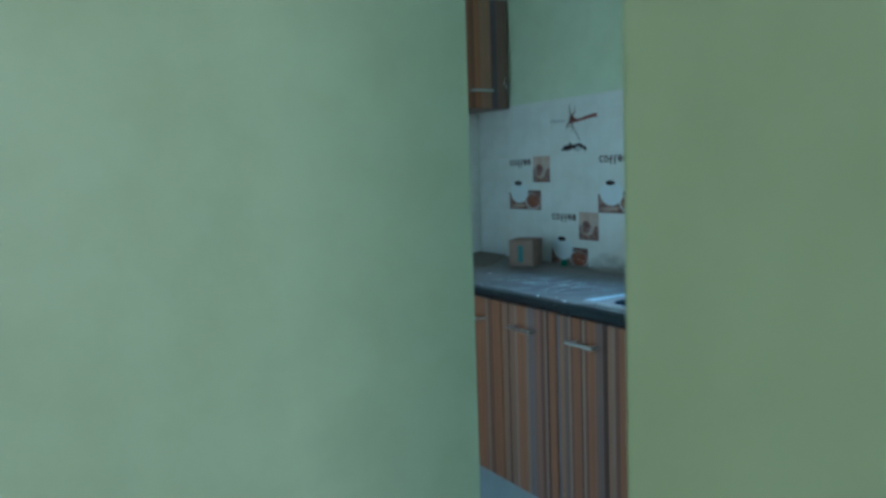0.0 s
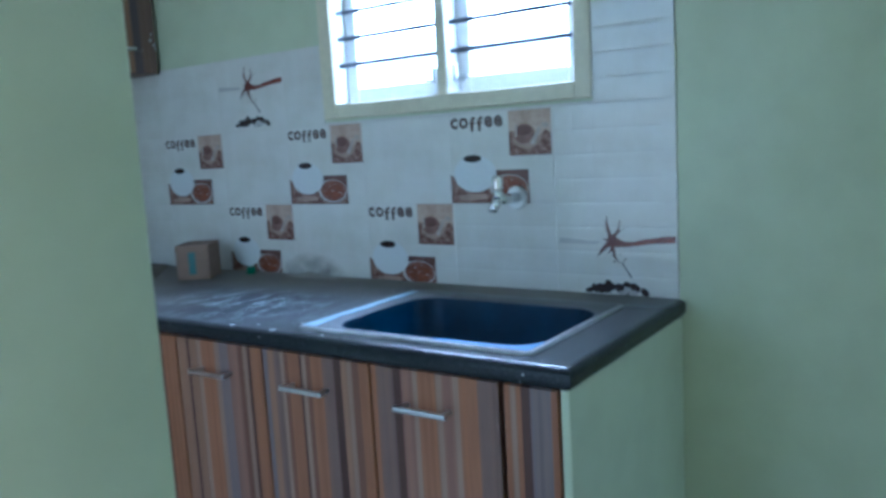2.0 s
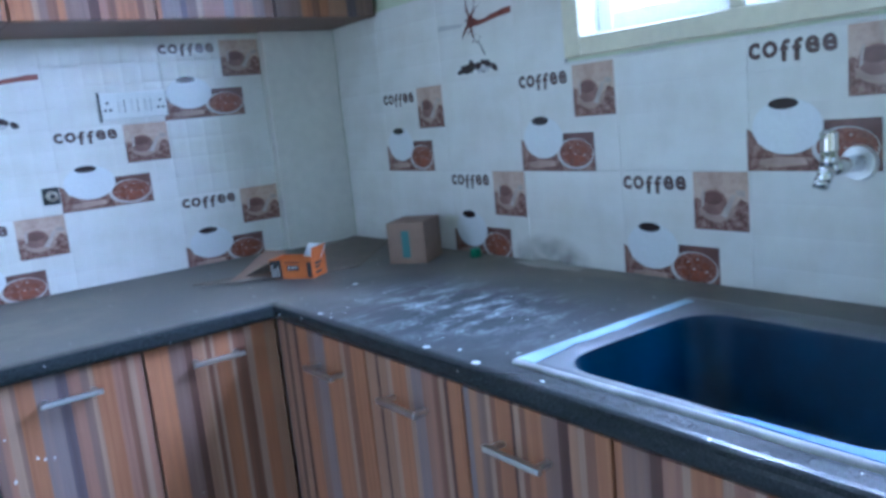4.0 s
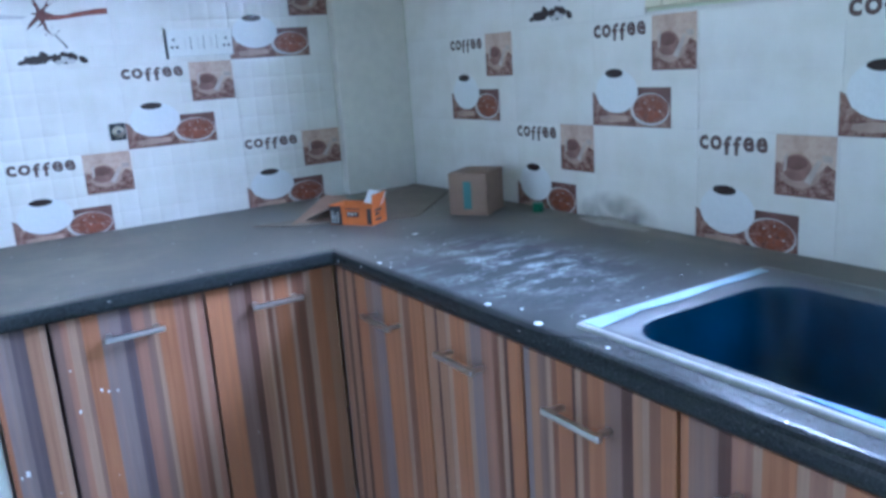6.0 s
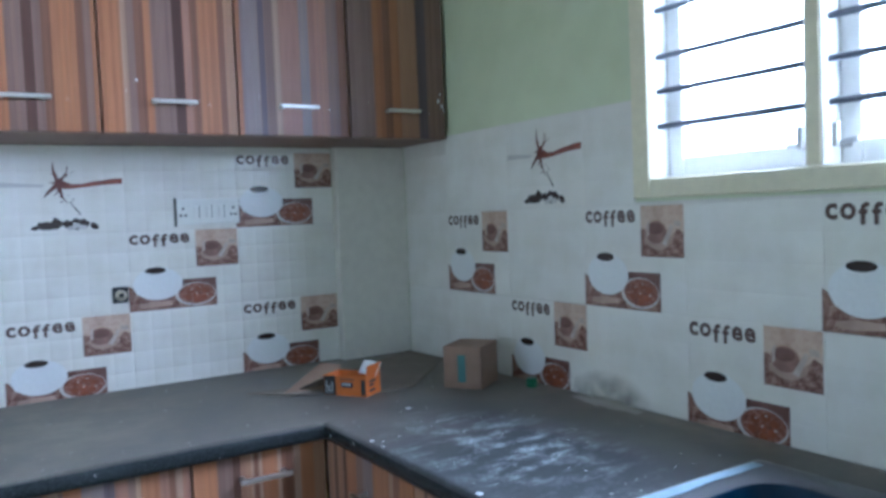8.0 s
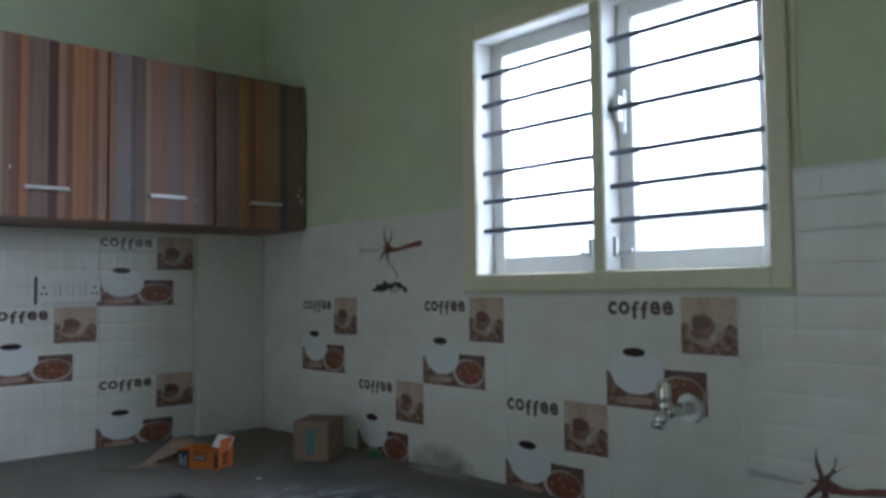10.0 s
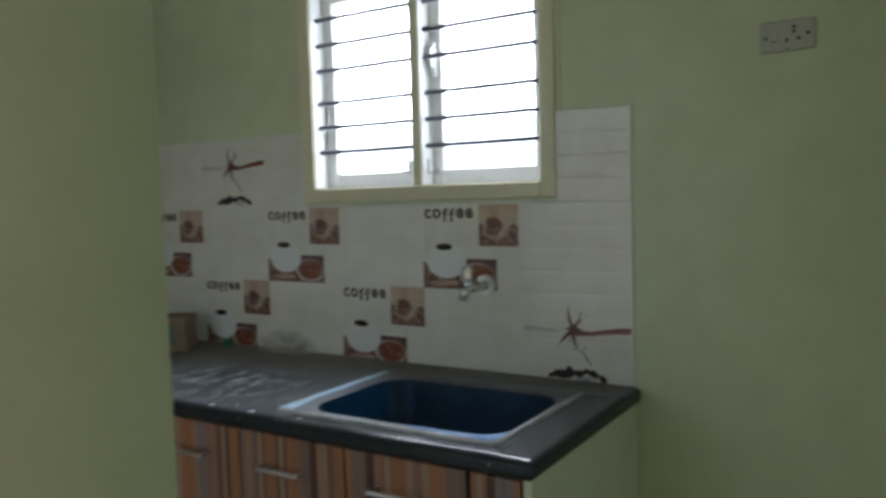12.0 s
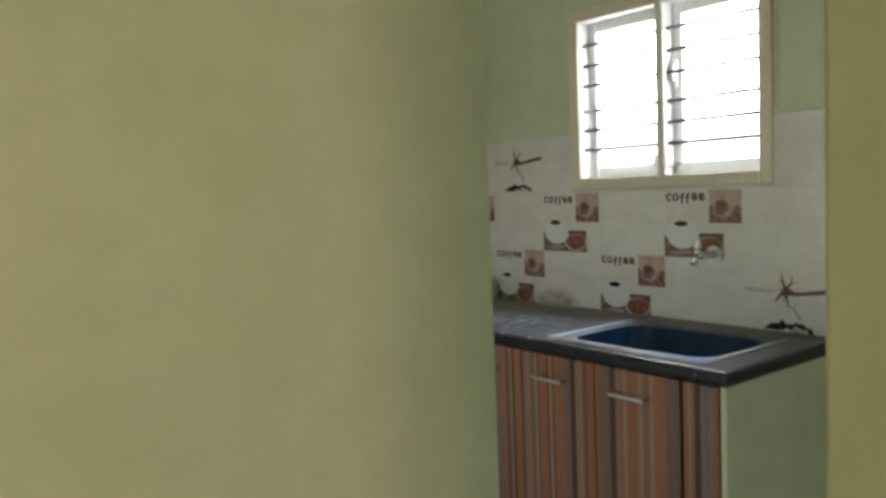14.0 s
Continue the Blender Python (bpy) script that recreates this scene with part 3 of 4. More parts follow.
wall_label = "wall cabinet with striped orange and brown laminate door"
for x0, x1, bands in (
        (0.20, 0.536, "O15 G48 B17 M26 L17 P58 G27 P55 M33 N31"),
        (0.536, 0.871, "O53 L14 M18 N22 O18 M53 D25 P18 N20 O52 N16 T29"),
        (0.871, 1.206, "M44 O48 N14 O36 M36 D23 M20 N20 O55 N17 M18 O14"),
        (1.206, 1.543, "O53 L14 M18 N22 O18 M53 D25 P18 N20 O52 N16 T29"),
        (1.543, 1.870, "O15 G48 B17 M26 L17 P58 G27 P55 M33 N31"),
        (1.870, 2.196, "M24 M58 O33 N24 O29 T60 B33 M65")):
    cabinet("wall_cabinet", wall_label, "wall cabinets", x1 - x0, 0.318, 1.553, 2.045, pose(x0, 3.07, 0), 1.632, 0.112, bands=bands)


def flecks(ob, spots, seed):
    """Flecks of dried white paint on a door, x and z from its lower corner."""
    rng = random.Random(seed)
    for x, z, r in spots:
        pts = [(x + r * rng.uniform(0.5, 1.1) * math.cos(math.tau * k / 8), z + 1.6 * r * rng.uniform(0.5, 1.1) * math.sin(math.tau * k / 8)) for k in range(8)]
        part("paint_fleck", sheet(pts, 0.0006), PAPER, ob, m=pose(0, -0.0002, 0))


for o in list(scene.objects):
    if o.name.startswith("filler_panel") and abs(o.location.x - 0.862) < 0.01:
        door = [k for k in o.children if k.name.startswith("door")][0]
        flecks(door, ((0.030, 0.52, 0.006), (0.018, 0.515, 0.003), (0.07, 0.40, 0.003), (0.05, 0.30, 0.004)), 1)
    if o.name.startswith("base_cabinet") and abs(o.location.x - 0.98) < 0.01:
        door = [k for k in o.children if k.name.startswith("door")][0]
        flecks(door, ((0.075, 0.655, 0.003), (0.088, 0.648, 0.003), (0.105, 0.645, 0.002), (0.03, 0.62, 0.003), (0.025, 0.71, 0.002)), 2)
    if o.name.startswith("wall_cabinet") and o.location.x > 1.8:
        door = [k for k in o.children if k.name.startswith("door")][0]
        flecks(door, ((0.300, 1.670, 0.006), (0.312, 1.655, 0.005), (0.318, 1.640, 0.004), (0.306, 1.690, 0.003)), 3)
    if o.name.startswith("wall_cabinet") and abs(o.location.x - 1.206) < 0.01:
        door = [k for k in o.children if k.name.startswith("door")][0]
        flecks(door, ((0.085, 1.685, 0.003),), 4)


# ---- switches and pipes ----
def switchboard(m, w, h, label, rockers, gap=True, shell=WHITE):
    s = thing("switchboard", label, "switch", m=m)
    part("plate", box((0, -0.012, 0), (w, 0, h), 0.003), shell, s)
    # black strips imitate the shadow line along the plate's edges
    if gap:
        part("edge_shade", box((-0.004, -0.009, -0.004), (0.0, 0.0, h + 0.004)), BLACK, s, "black strip standing in for shade beside the plate")
        part("edge_shade", box((w, -0.007, 0.004), (w + 0.0022, 0.0, h - 0.002)), BLACK, s, "black strip standing in for shade beside the plate")
    for i, kind in enumerate(rockers):
        x = w * (0.5 + i) / len(rockers)
        if kind == "s":
            part("rocker", box((x - 0.008, -0.0155, h * 0.28), (x + 0.008, -0.011, h * 0.72), 0.002), shell, s)
            part("rocker_gap", box((x + 0.0082, -0.0124, h * 0.26), (x + 0.0105, -0.011, h * 0.74)), BLACK, s)
        else:
            for dx, dz in ((-0.007, -0.010), (0.007, -0.010), (0, 0.010)):
                part("socket_hole", rod((x + dx, -0.0128, h / 2 + dz), (x + dx, -0.011, h / 2 + dz), 0.0042, n=8), BLACK, s)
    return s


switchboard(on_north(1.445, 1.322, 0.001), 0.186, 0.075, "white plastic switchboard on the tiled wall", "hsssh")
flush = switchboard(pose(EAST + 0.007, 0.921, 1.652, 0, 0, -90), 0.112, 0.066, "dusty grey plastic switchboard with a socket on the green wall", "", False, OFF_WHITE)
for u, v, r in ((0.012, 0.030, 0.0042), (0.070, 0.050, 0.0044), (0.070, 0.040, 0.0040), (0.056, 0.022, 0.0040), (0.080, 0.024, 0.0042), (0.099, 0.034, 0.0044), (0.057, 0.004, 0.0022)):
    part("socket_hole", rod((u, -0.0128, v), (u, -0.011, v), r, n=8), BLACK, flush)
part("switch_slot", box((0.024, -0.0128, 0.020), (0.034, -0.011, 0.0225)), BLACK, flush)
part("switch_rocker", box((0.020, -0.0140, 0.022), (0.040, -0.0115, 0.052), 0.002), OFF_WHITE, flush)


def pipe_inlet():
    p = thing("gas_inlet", "black square plate with a brass pipe in the tiles", "pipe", m=on_north(1.258, 1.108, 0.001))
    part("plate", box((0, -0.004, 0), (0.042, 0, 0.046), 0.001, 1), BLACK, p)
    smooth(part("pipe_end", rod((0.021, -0.002, 0.023), (0.021, -0.02, 0.023), 0.0145, n=16), plain("pale brass", (0.72, 0.66, 0.52), 0.35, 0.6), p, "short brass pipe end"))
    part("plug", rod((0.021, -0.0195, 0.023), (0.021, -0.0212, 0.023), 0.007, n=12), BLACK, p)


pipe_inlet()


# ---- clutter on the worktop ----
def open_carton():
    c = thing("orange_carton", "torn orange and black carton lying open on the worktop", "box", m=pose(1.693, 2.938, TOP + 0.0003, 0, 0, -57))
    w, d, h = 0.130, 0.074, 0.052
    bm = box((0, 0, 0), (w, 0.002, h))
    box((0, d - 0.002, 0), (w, d, h), bm=bm)
    box((w - 0.002, 0.002, 0), (w, d - 0.002, h), bm=bm)
    box((0, 0.002, 0), (0.002, d - 0.002, h), bm=bm)
    box((0.002, 0.002, 0), (w - 0.002, d - 0.002, 0.002), bm=bm)
    part("carton_body", bm, ORANGE, c)
    part("side_flap", box((0, -0.001, 0), (d - 0.004, 0.001, 0.030), 0.0005, 1), ORANGE, c, "orange flap standing up", pose(w - 0.001, 0.002, h - 0.001, 8, 0, 90))
    part("raised_flap", box((0, -0.001, 0), (0.058, 0.001, 0.040), 0.0005, 1), PAPER, c, "white inside of a raised flap", pose(w - 0.056, d * 0.75, h - 0.002, -38, 4, -8))
    part("open_flap", box((0, -0.001, -0.044), (w * 0.8, 0.001, 0.0), 0.0005, 1), BOARD_GREY, c, "dusty open flap", pose(0.004, d, h, 74, 0, 0))
    part("torn_flap", box((-0.095, -0.001, -0.032), (0.0, 0.001, 0.030), 0.0005, 1), BOARD_GREY, c, "torn brown flap leaning out", pose(0.001, d * 0.5, h * 0.62, 62, -24, 8))
    part("black_panel", sheet([(0.001, 0.001), (0.038, 0.001), (0.036, h - 0.001), (0.001, h - 0.003)]), BLACK, c, "black printed panel", pose(0, -0.0002, 0))
    for x, k in ((0.008, 0.9), (0.016, 0.6), (0.025, 0.8)):
        part("lettering", sheet([(x, 0.006), (x + 0.0025, 0.006), (x + 0.0025, 0.006 + 0.036 * k), (x, 0.006 + 0.036 * k)]), PAPER, c, m=pose(0, -0.0010, 0))
    for x, z, a, k in ((0.054, 0.022, 0.036, 0.014), (0.050, 0.042, 0.044, 0.003), (0.114, 0.004, 0.013, 0.040)):
        part("lettering", sheet([(x, z), (x + a, z), (x + a, z + k), (x, z + k)]), BLACK, c, m=pose(0, -0.0004, 0))
    for x in (0.058, 0.068, 0.078):
        part("lettering", sheet([(x, 0.027), (x + 0.005, 0.027), (x + 0.005, 0.033), (x, 0.033)]), PAPER, c, m=pose(0, -0.0012, 0))
    for z, a in ((0.010, 0.03), (0.024, 0.024), (0.034, 0.034)):
        part("lettering", sheet([(0.014, z), (0.014 + a, z), (0.014 + a, z + 0.007), (0.014, z + 0.007)]), BLACK, c, m=pose(w + 0.0004, 0, 0, 0, 0, 90))
    return c


open_carton()


def card_sheet(name, label, material, points, lift, z):
    bm = bmesh.new()
    vs = [bm.verts.new((x, y, z + l)) for (x, y), l in zip(points, lift)]
    f = bm.faces.new(vs)
    r = bmesh.ops.extrude_face_region(bm, geom=[f])
    for v in r["geom"]:
        if isinstance(v, bmesh.types.BMVert):
            v.co.z += 0.003
    bmesh.ops.recalc_face_normals(bm, faces=bm.faces[:])
    bmesh.ops.triangulate(bm, faces=bm.faces[:])
    return tagged(part(name, bm, material), label, "cardboard")


card_sheet("cardboard_sheet", "flat dusty sheet of grey cardboard in the corner", BOARD_GREY, [(1.83, 2.86), (1.91, 2.845), (2.185, 3.12), (2.16, 3.30), (1.80, 3.12)], (0, 0, 0.004, 0.01, 0.002), TOP)
card_sheet("cardboard_flap", "torn brown cardboard flap behind the carton", BOARD, [(1.60, 3.00), (1.735, 2.945), (1.80, 3.06), (1.76, 3.11)], (0, 0.002, 0.045, 0.05), TOP)
card_sheet("cardboard_scrap", "dark torn cardboard scrap on the worktop", BOARD_GREY, [(1.53, 3.085), (1.62, 2.97), (1.70, 2.94), (1.66, 3.04)], (0, 0.001, 0.002, 0.006), TOP)


def brown_box():
    b = thing("cardboard_box", "small closed brown cardboard box with green tape", "box", m=pose(1.972, 2.785, TOP + 0.0003, 0, 0, -56))
    part("carton", box((0, 0, 0), (0.108, 0.128, 0.113), 0.003, 2), BOARD, b)
    part("tape", sheet([(0.042, 0.018), (0.064, 0.018), (0.064, 0.090), (0.042, 0.090)], 0.0008), TAPE, b, "dull green tape", pose(0, -0.0002, 0))
    part("top_seam", box((0.0, 0.062, 0.1132), (0.108, 0.065, 0.1138)), BOARD_GREY, b)
    return b


brown_box()
bm = rod((0, 0, 0), (0, 0, 0.024), 0.014, 0.013, 18)
for i in range(18):
    a = math.tau * i / 18
    rod((0.0138 * math.cos(a), 0.0138 * math.sin(a), 0.002), (0.0130 * math.cos(a), 0.0130 * math.sin(a), 0.022), 0.0012, n=5, bm=bm)
tagged(part("bottle_cap", bm, GREEN, m=pose(2.155, 2.640, TOP)), "ribbed green plastic bottle cap", "cap")


def heap(name, label, x, y, rx, ry, h, seed):
    rng = random.Random(seed)
    bm = bmesh.new()
    n = 14
    vs = [[bm.verts.new((x + rx * (i / n * 2 - 1), y + ry * (j / n * 2 - 1),
           TOP + 0.0003 + h * max(0, 1 - math.hypot(i / n * 2 - 1, j / n * 2 - 1)) ** 1.3 * (0.7 + 0.6 * noise.noise((i * 0.7, j * 0.7, seed))))) for j in range(n + 1)] for i in range(n + 1)]
    for i in range(n):
        for j in range(n):
            if math.hypot((i + 0.5) / n * 2 - 1, (j + 0.5) / n * 2 - 1) > 0.9 + 0.12 * noise.noise((i * 0.9, j * 0.9, seed + 5)):
                continue
            bm.faces.new((vs[i][j], vs[i + 1][j], vs[i + 1][j + 1], vs[i][j + 1]))
    bmesh.ops.delete(bm, geom=[v for v in bm.verts if not v.link_faces], context="VERTS")
    return tagged(smooth(part(name, bm, DUST)), label, "dust")


heap("cement_mound", "low mound of cement dust against the tiles", 2.168, 2.375, 0.030, 0.13, 0.020, 3)


def stain():
    """A smudge of dried cement wiped on the tiles, thin and uneven."""
    m, t, p = shader("dried cement wash")
    p.inputs["Base Color"].default_value, p.inputs["Roughness"].default_value = (0.44, 0.40, 0.34, 1), 0.9
    mp = t.nodes.new("ShaderNodeMapping")
    mp.inputs["Scale"].default_value = (1 / 0.15, 1, 1 / 0.075)
    t.links.new(coords(t), mp.inputs[0])
    g = t.nodes.new("ShaderNodeTexGradient")
    g.gradient_type = "SPHERICAL"
    t.links.new(mp.outputs[0], g.inputs[0])
    edge = ramp(t, g.outputs["Fac"], [(0.02, (0, 0, 0)), (0.5, (1, 1, 1))])
    blot = ramp(t, noise_of(t, 24, 5), [(0.35, (0.06,) * 3), (0.65, (0.30,) * 3)])
    t.links.new(mixed(t, 1.0, edge, blot, "MULTIPLY"), p.inputs["Alpha"])
    bm = sheet([(-0.15, 0.0), (0.15, 0.0), (0.13, 0.05), (0.03, 0.075), (-0.09, 0.07), (-0.145, 0.04)], 0.0004)
    return tagged(part("cement_stain", bm, m, m=on_east(2.40, TOP + 0.001, 0.0022)), "brownish smudge of dried cement on the white tiles", "stain")


stain()


def drips():
    """Dried paint and mortar spots along the worktop."""
    rng = random.Random(12)
    spots = [(1.594, 1.945, 0.007), (1.600, 1.80, 0.003), (1.594, 2.47, 0.005), (1.593, 2.42, 0.003), (1.62, 2.02, 0.003), (1.594, 2.08, 0.006), (1.79, 2.66, 0.007)]
    for i in range(26):
        spots.append((rng.uniform(1.60, 1.98), rng.uniform(1.93, 2.65), rng.uniform(0.0008, 0.0022)))
    for x, y, r in spots:
        bm = bmesh.new()
        bmesh.ops.create_icosphere(bm, subdivisions=2, radius=1)
        for v in bm.verts:
            k = 1 + 0.35 * noise.noise(v.co * 1.7 + Vector((x * 40, y * 40, 0)))
            v.co = Vector((v.co.x * r * k, v.co.y * r * k * 1.3, v.co.z * r * 0.22))
        z = TOP if x > 1.592 else TOP - 0.004
        tagged(smooth(part("paint_spot", bm, PAPER, m=pose(x, y, z))), "dried white paint spot on the granite", "paint spot", "paint spots")


drips()


# ---- tiles and their prints, last ----
TW, TH = 0.311, 0.2405
NW, NH = 0.322, 0.2295


def glyph(ch):
    cu = bpy.data.curves.new("glyph", "FONT")
    cu.body, cu.size, cu.extrude, cu.offset = ch, 1.0, 0.0, 0.034
    cu.resolution_u = 3
    ob = bpy.data.objects.new("glyph", cu)
    scene.collection.objects.link(ob)
    me = bpy.data.meshes.new_from_object(ob.evaluated_get(bpy.context.evaluated_depsgraph_get()))
    bpy.data.objects.remove(ob)
    return me


def word_mesh():
    """The word in low rounded letters, the tall ones hanging below the line instead of rising above it."""
    bm = bmesh.new()
    x = 0.0
    for ch in "coffee":
        me = glyph(ch)
        x0, x1 = min(v.co.x for v in me.vertices), max(v.co.x for v in me.vertices)
        top = max(v.co.y for v in me.vertices)
        low = min(v.co.y for v in me.vertices)
        n = len(bm.verts)
        bm.from_mesh(me)
        bm.verts.ensure_lookup_table()
        for v in bm.verts[n:]:
            y = (v.co.y - low) / (top - low)
            v.co = Vector((x + v.co.x - x0, -0.0006, y if ch != "f" else y * 1.28 - 0.28))
        x += x1 - x0 + 0.07
    for v in bm.verts:
        v.co.x /= x - 0.07
    me = bpy.data.meshes.new("word")
    bm.to_mesh(me)
    bm.free()
    return me


WORD = word_mesh()


def fixed(bm, name):
    me = bpy.data.meshes.new(name)
    bm.normal_update()
    bm.to_mesh(me)
    bm.free()
    return me


def decor_meshes(w, h):
    """The pieces of the coffee print, for a tile w wide and h high."""
    P = lambda u, v: (u * w, v * h)
    out = []
    word = WORD.copy()
    for v in word.vertices:
        v.co = (v.co.x * 0.525 * w + 0.012 * w, v.co.y, v.co.z * 0.125 * h + 0.835 * h)
    out.append(("word", word, INK, 0))
    slip = lambda *pts: fixed(sheet([P(u, v) for u, v in pts]), "print")
    out.append(("photo", slip((0.592, 0.515), (0.985, 0.515), (0.985, 0.995), (0.592, 0.995)), BEIGE, 0))
    out.append(("photo_base", slip((0.592, 0.515), (0.985, 0.515), (0.985, 0.74), (0.93, 0.78), (0.88, 0.70), (0.77, 0.66), (0.68, 0.70), (0.62, 0.78), (0.592, 0.77)), BROWN, 0.0006))
    out.append(("photo_saucer", slip(*oval(0.76, 0.70, 0.135, 0.115, 18, 180, 360)), INK_TAN, 0.0009))
    out.append(("photo_cup", slip(*oval(0.740, 0.745, 0.098, 0.105)), INK_MOCHA, 0.0012))
    out.append(("photo_rim", slip(*oval(0.735, 0.780, 0.076, 0.055)), INK_COCOA, 0.0014))
    bm = sheet([P(u, v) for u, v in ((0.79, 0.64), (0.83, 0.62), (0.90, 0.80), (0.875, 0.82))])
    sheet([P(u, v) for u, v in ((0.655, 0.82), (0.68, 0.86), (0.67, 0.72), (0.65, 0.70))], bm=bm)
    sheet([P(u, v) for u, v in ((0.905, 0.80), (0.965, 0.80), (0.965, 0.845), (0.90, 0.85))], bm=bm)
    out.append(("photo_light", fixed(bm, "print"), INK_FAWN, 0.0015))
    out.append(("strip", slip((-0.015, 0.0), (0.765, 0.0), (0.765, 0.20), (0.45, 0.24), (0.06, 0.20), (0.02, 0.30), (-0.015, 0.325)), BROWN, 0))
    out.append(("strip_dark", slip((0.455, 0.20), (0.765, 0.18), (0.765, 0.365), (0.455, 0.365)), INK_COCOA, 0.0003))
    out.append(("strip_light", slip((0.06, 0.045), (0.20, 0.03), (0.36, 0.05), (0.34, 0.10), (0.18, 0.11), (0.07, 0.09)), INK_TAN, 0.0006))
    out.append(("cup", slip(*oval(0.240, 0.33, 0.215, 0.205, 28)), CUP, 0.0009))
    out.append(("cup_mouth", slip(*oval(0.222, 0.500, 0.092, 0.042, 20)), INK_DARK, 0.0014))
    plate = [(0.57 + 0.185 * math.cos(a), 0.165 + 0.150 * math.sin(a)) for a in [math.tau * i / 24 for i in range(24)]]
    out.append(("plate", slip(*[(min(u, 0.765), max(v, 0.002)) for u, v in plate]), INK_PALE, 0.0006))
    out.append(("food", slip(*oval(0.580, 0.172, 0.168, 0.134, 20)), FOOD, 0.0012))
    bm = bmesh.new()
    for i, (u, v) in enumerate(((0.52, 0.21), (0.60, 0.24), (0.66, 0.20), (0.50, 0.13), (0.57, 0.15), (0.64, 0.12), (0.58, 0.08))):
        sheet([P(a, b) for a, b in oval(u, v, 0.034, 0.036, 9)], 0.0006 + 0.00002 * i, bm)
    out.append(("dumplings", fixed(bm, "print"), INK_RUST, 0.0014))
    bm = bmesh.new()
    for i, (u, v) in enumerate(((0.53, 0.225), (0.605, 0.255), (0.575, 0.165), (0.67, 0.15), (0.50, 0.06))):
        sheet([P(a, b) for a, b in oval(u, v, 0.011, 0.009, 7)], 0.0006 + 0.00002 * i, bm)
    out.append(("garnish", fixed(bm, "print"), INK_FAWN, 0.0022))
    return out


def twig_meshes(w, h):
    """The splash, branch and beans print."""
    P = lambda u, v: (u * w, v * h)
    rng = random.Random(8)
    out = []
    bm = sheet([P(u, v) for u, v in ((0.46, 0.575), (0.50, 0.55), (0.58, 0.548), (0.70, 0.568), (0.83, 0.590), (0.985, 0.602),
                                     (0.985, 0.668), (0.90, 0.664), (0.82, 0.645), (0.74, 0.632), (0.66, 0.606), (0.58, 0.604), (0.52, 0.640), (0.47, 0.665))])
    out.append(("branch", fixed(bm, "branch"), INK_RED, 0))
    bm = bmesh.new()
    for a, l, k in ((98, 0.25, 0.018), (72, 0.22, 0.010), (44, 0.21, 0.007), (114, 0.14, 0.018), (160, 0.07, 0.014), (232, 0.20, 0.026), (250, 0.14, 0.022), (287, 0.24, 0.017), (322, 0.07, 0.022)):
        c, s = math.cos(radians(a)), math.sin(radians(a))
        x0, z0 = 0.475, 0.61
        bend = rng.uniform(-0.03, 0.03)
        sheet([P(x0 - s * k, z0 + c * k), P(x0 + s * k, z0 - c * k), P(x0 + c * l * 0.6 + bend + s * k * 0.5, z0 + s * l * 0.7 - c * k * 0.5),
               P(x0 + c * l, z0 + s * l * 1.1), P(x0 + c * l * 0.6 + bend - s * k * 0.5, z0 + s * l * 0.7 + c * k * 0.5)], 0.0005, bm)
    for i in range(14):
        u, v = rng.uniform(0.36, 0.62), rng.uniform(0.36, 0.86)
        sheet([P(a, b) for a, b in oval(u, v, rng.uniform(0.004, 0.011), rng.uniform(0.006, 0.016), 7)], 0.0004, bm)
    sheet([P(a, b) for a, b in ((0.44, 0.60), (0.455, 0.70), (0.475, 0.66), (0.495, 0.69), (0.52, 0.63), (0.505, 0.56), (0.475, 0.53), (0.45, 0.56))], 0.0006, bm)
    out.append(("splash", fixed(bm, "splash"), INK_MAROON, 0.0005))
    bm = sheet([P(u, v) for u, v in ((0.02, 0.575), (0.34, 0.57), (0.38, 0.60), (0.03, 0.635))])
    out.append(("faint_line", fixed(bm, "line"), INK_GREY, 0))
    bm = bmesh.new()
    sheet([P(u, v) for u, v in ((0.545, 0.40), (0.56, 0.39), (0.64, 0.24), (0.63, 0.23))], 0.0004, bm)
    for i in range(30):
        u = rng.uniform(0.27, 0.76)
        v = 0.085 + rng.uniform(0, 0.13) * max(0.1, 1 - abs(u - 0.50) / 0.26)
        r = rng.uniform(0.032, 0.050)
        t = rng.uniform(0, 3)
        pts = [(u + r * math.cos(a) * math.cos(t) - 0.6 * r * math.sin(a) * math.sin(t), v + 1.1 * (r * math.cos(a) * math.sin(t) + 0.6 * r * math.sin(a) * math.cos(t))) for a in [math.tau * k / 9 for k in range(9)]]
        sheet([P(a, b) for a, b in pts], 0.0003 + 0.00003 * i, bm)
    out.append(("beans", fixed(bm, "beans"), INK_DARK, 0))
    bm = bmesh.new()
    for i in range(5):
        u, v = rng.uniform(0.48, 0.72), rng.uniform(0.07, 0.12)
        sheet([P(a, b) for a, b in oval(u, v, 0.022, 0.03, 8)], 0.0004, bm)
    out.append(("pale_beans", fixed(bm, "beans"), INK_GREY, 0.0013))
    return out


def tile_mesh(w, h):
    bm = box((0.0003, 0, 0.0003), (w - 0.0003, 0.007, h - 0.0003))
    bm.verts.ensure_lookup_table()
    front = [e for e in bm.edges if all(v.co.y < 0.001 for v in e.verts)]
    bmesh.ops.bevel(bm, geom=front, offset=0.0005, segments=1, affect="EDGES")
    return fixed(bm, "tile")


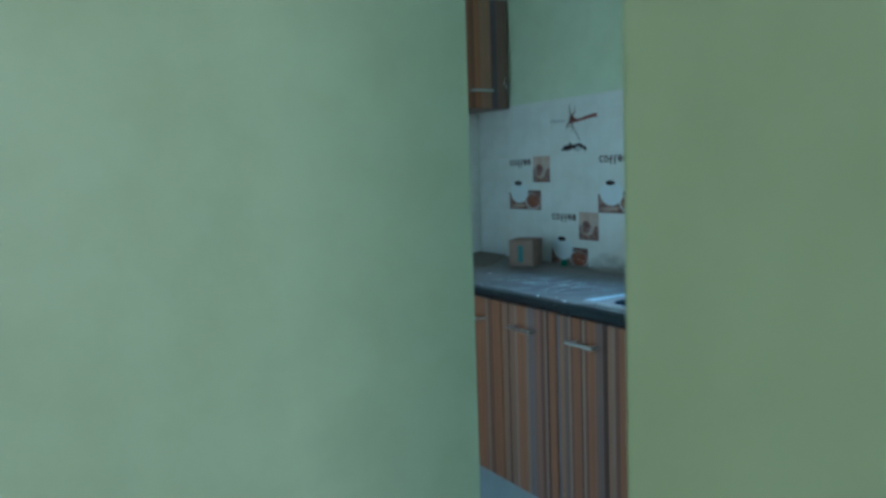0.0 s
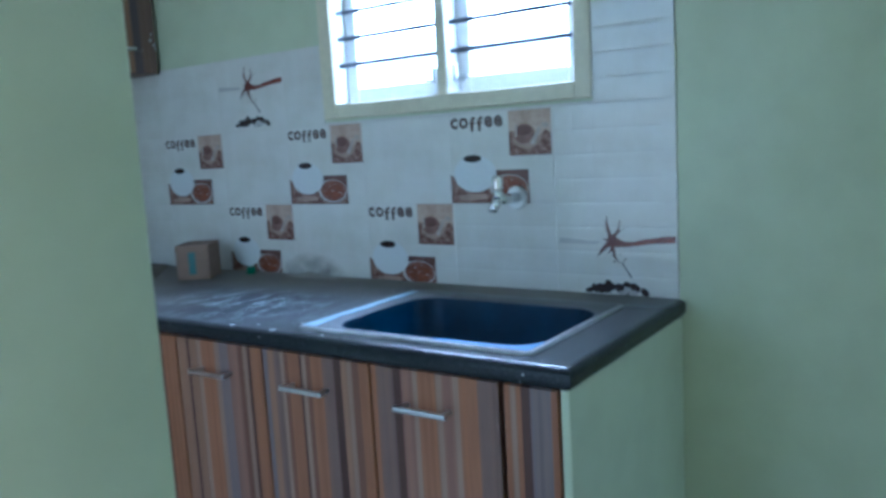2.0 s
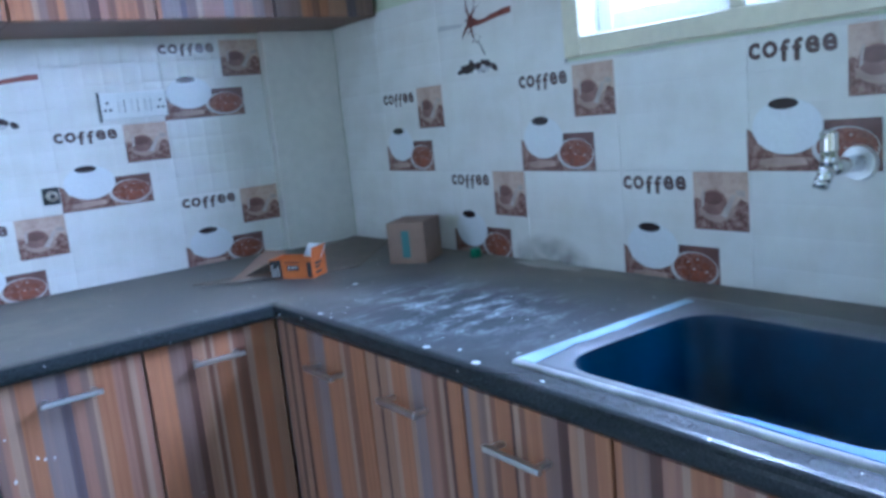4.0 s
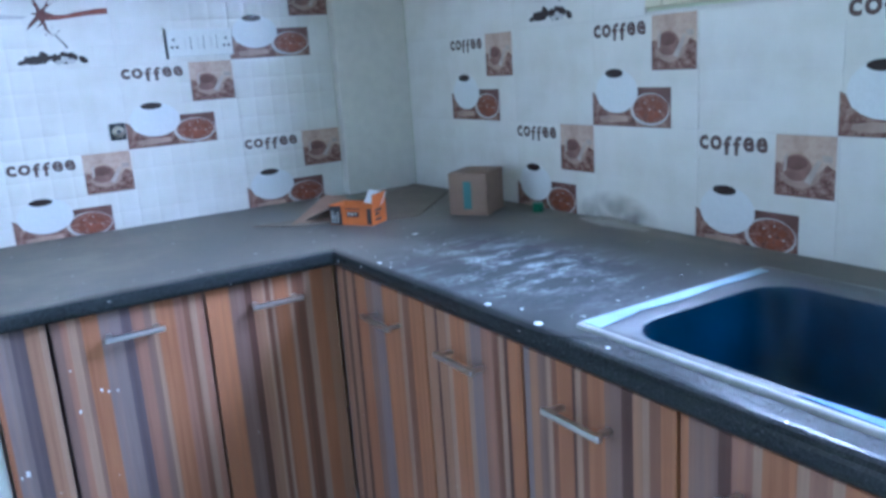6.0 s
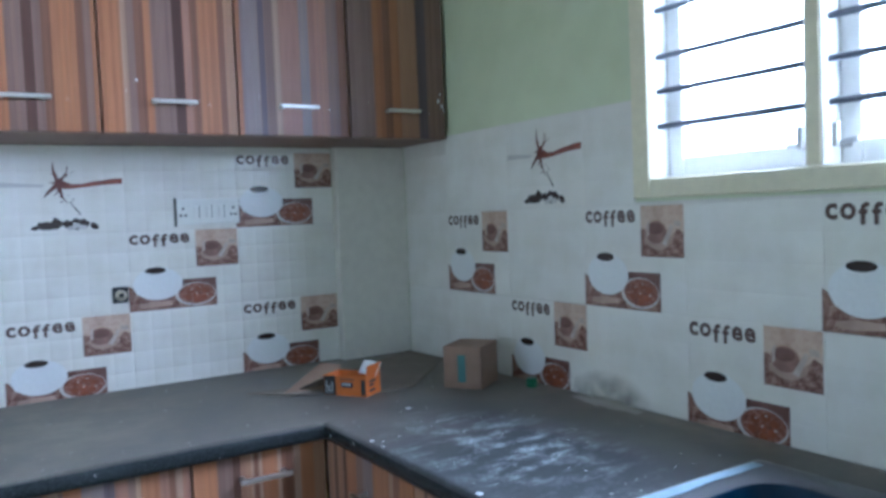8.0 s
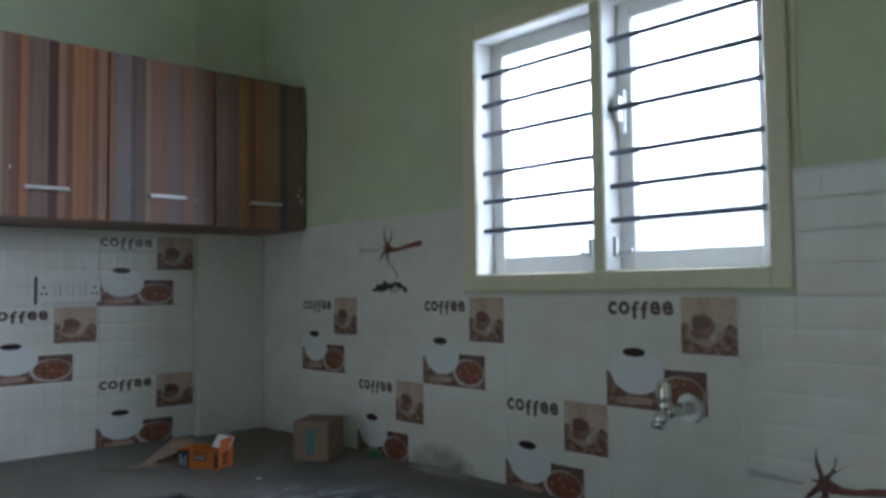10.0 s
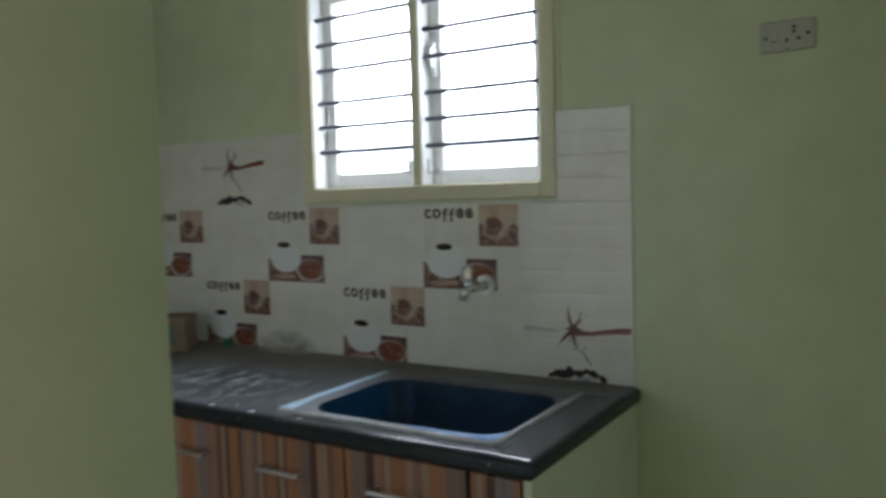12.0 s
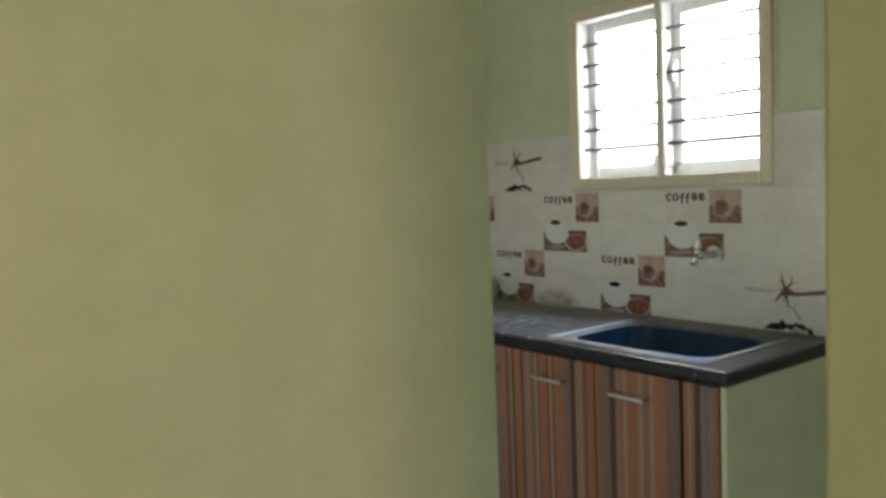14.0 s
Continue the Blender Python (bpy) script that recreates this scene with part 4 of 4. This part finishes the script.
def lay(parent, place, u0, v0, w, h, cols, rows, skip, decor, twigs, glaze=TILE):
    """Tiles of one wall. place(u, v) poses a tile by its lower corner; cols: (left, right) pairs."""
    prints, twig, meshes = decor_meshes(w, h), twig_meshes(w, h), {}
    for k, (a, b) in cols.items():
        for r, (z0, z1) in rows.items():
            if (k, r) in skip:
                continue
            lo, hi, q0, q1 = skip.get(("cut", k, r), (a, b, z0, z1))
            key = (round(hi - lo, 4), round(q1 - q0, 4))
            if key not in meshes:
                meshes[key] = tile_mesh(*key)
            ob = share("tile", meshes[key], glaze, parent, m=place(lo, q0))
            for name, me, material, out in (prints if (k, r) in decor else twig if (k, r) in twigs else ()):
                share(name, me, material, ob, m=pose(0, -out, 0))


# east wall: u runs from the corner towards the south
e_cols = {k: (k * TW, (k + 1) * TW) for k in range(6)}
e_cols[-1] = (-0.2635, 0)
e_rows = {"b": (0.8465, 1.087), "a": (1.087, 1.3275), "c": (1.3275, 1.566)}
EY = 3.088
cut = {("cut", 2, "c"): (2 * TW, EY - WY1 - 0.001, 1.3275, 1.566), ("cut", 5, "c"): (EY - WY0 + 0.001, 6 * TW, 1.3275, 1.566),
       (3, "c"): 1, (4, "c"): 1}
lay(wall_east, lambda u, v: on_east(EY - u, v), 0, 0, TW, TH, e_cols, e_rows, cut, {(0, "a"), (2, "a"), (4, "a"), (1, "b"), (3, "b")}, {(1, "c"), (5, "b")})
part("tile_bed", box((EAST + 0.0016, EY - 6 * TW, 0.82), (EAST + 0.009, 3.352, 1.335)), GROUT, wall_east)
n_cols = {k: (0.985 + k * NW, 0.985 + (k + 1) * NW) for k in range(-3, 3)}
n_cols[2] = (0.985 + 2 * NW, 1.9475)
n_rows = {"b": (0.849, 1.0785), "a": (1.0785, 1.308), "c": (1.308, 1.5520)}
lay(wall_north, lambda u, v: on_north(u, v), 0, 0, NW, NH, n_cols, n_rows, {}, {(0, "b"), (2, "b"), (1, "a"), (2, "c"), (-2, "b"), (-1, "a")}, {(0, "c")}, TILE_GRID)
part("tile_bed", box((0.02, NORTH + 0.0016, 0.82), (1.9475, NORTH + 0.009, 1.5515)), GROUT, wall_north)
part("pillar_facing", box((1.9485, COLUMN, 0.849), (EAST - 0.001, COLUMN + 0.007, 1.5525), 0.0005, 1), SMOOTH_TILE, wall_north, "plain cream glazed facing of the pillar")
part("tile_return", box((1.9480, COLUMN + 0.0005, 0.86), (1.9495, NORTH, 1.5525)), SMOOTH_TILE, wall_north)
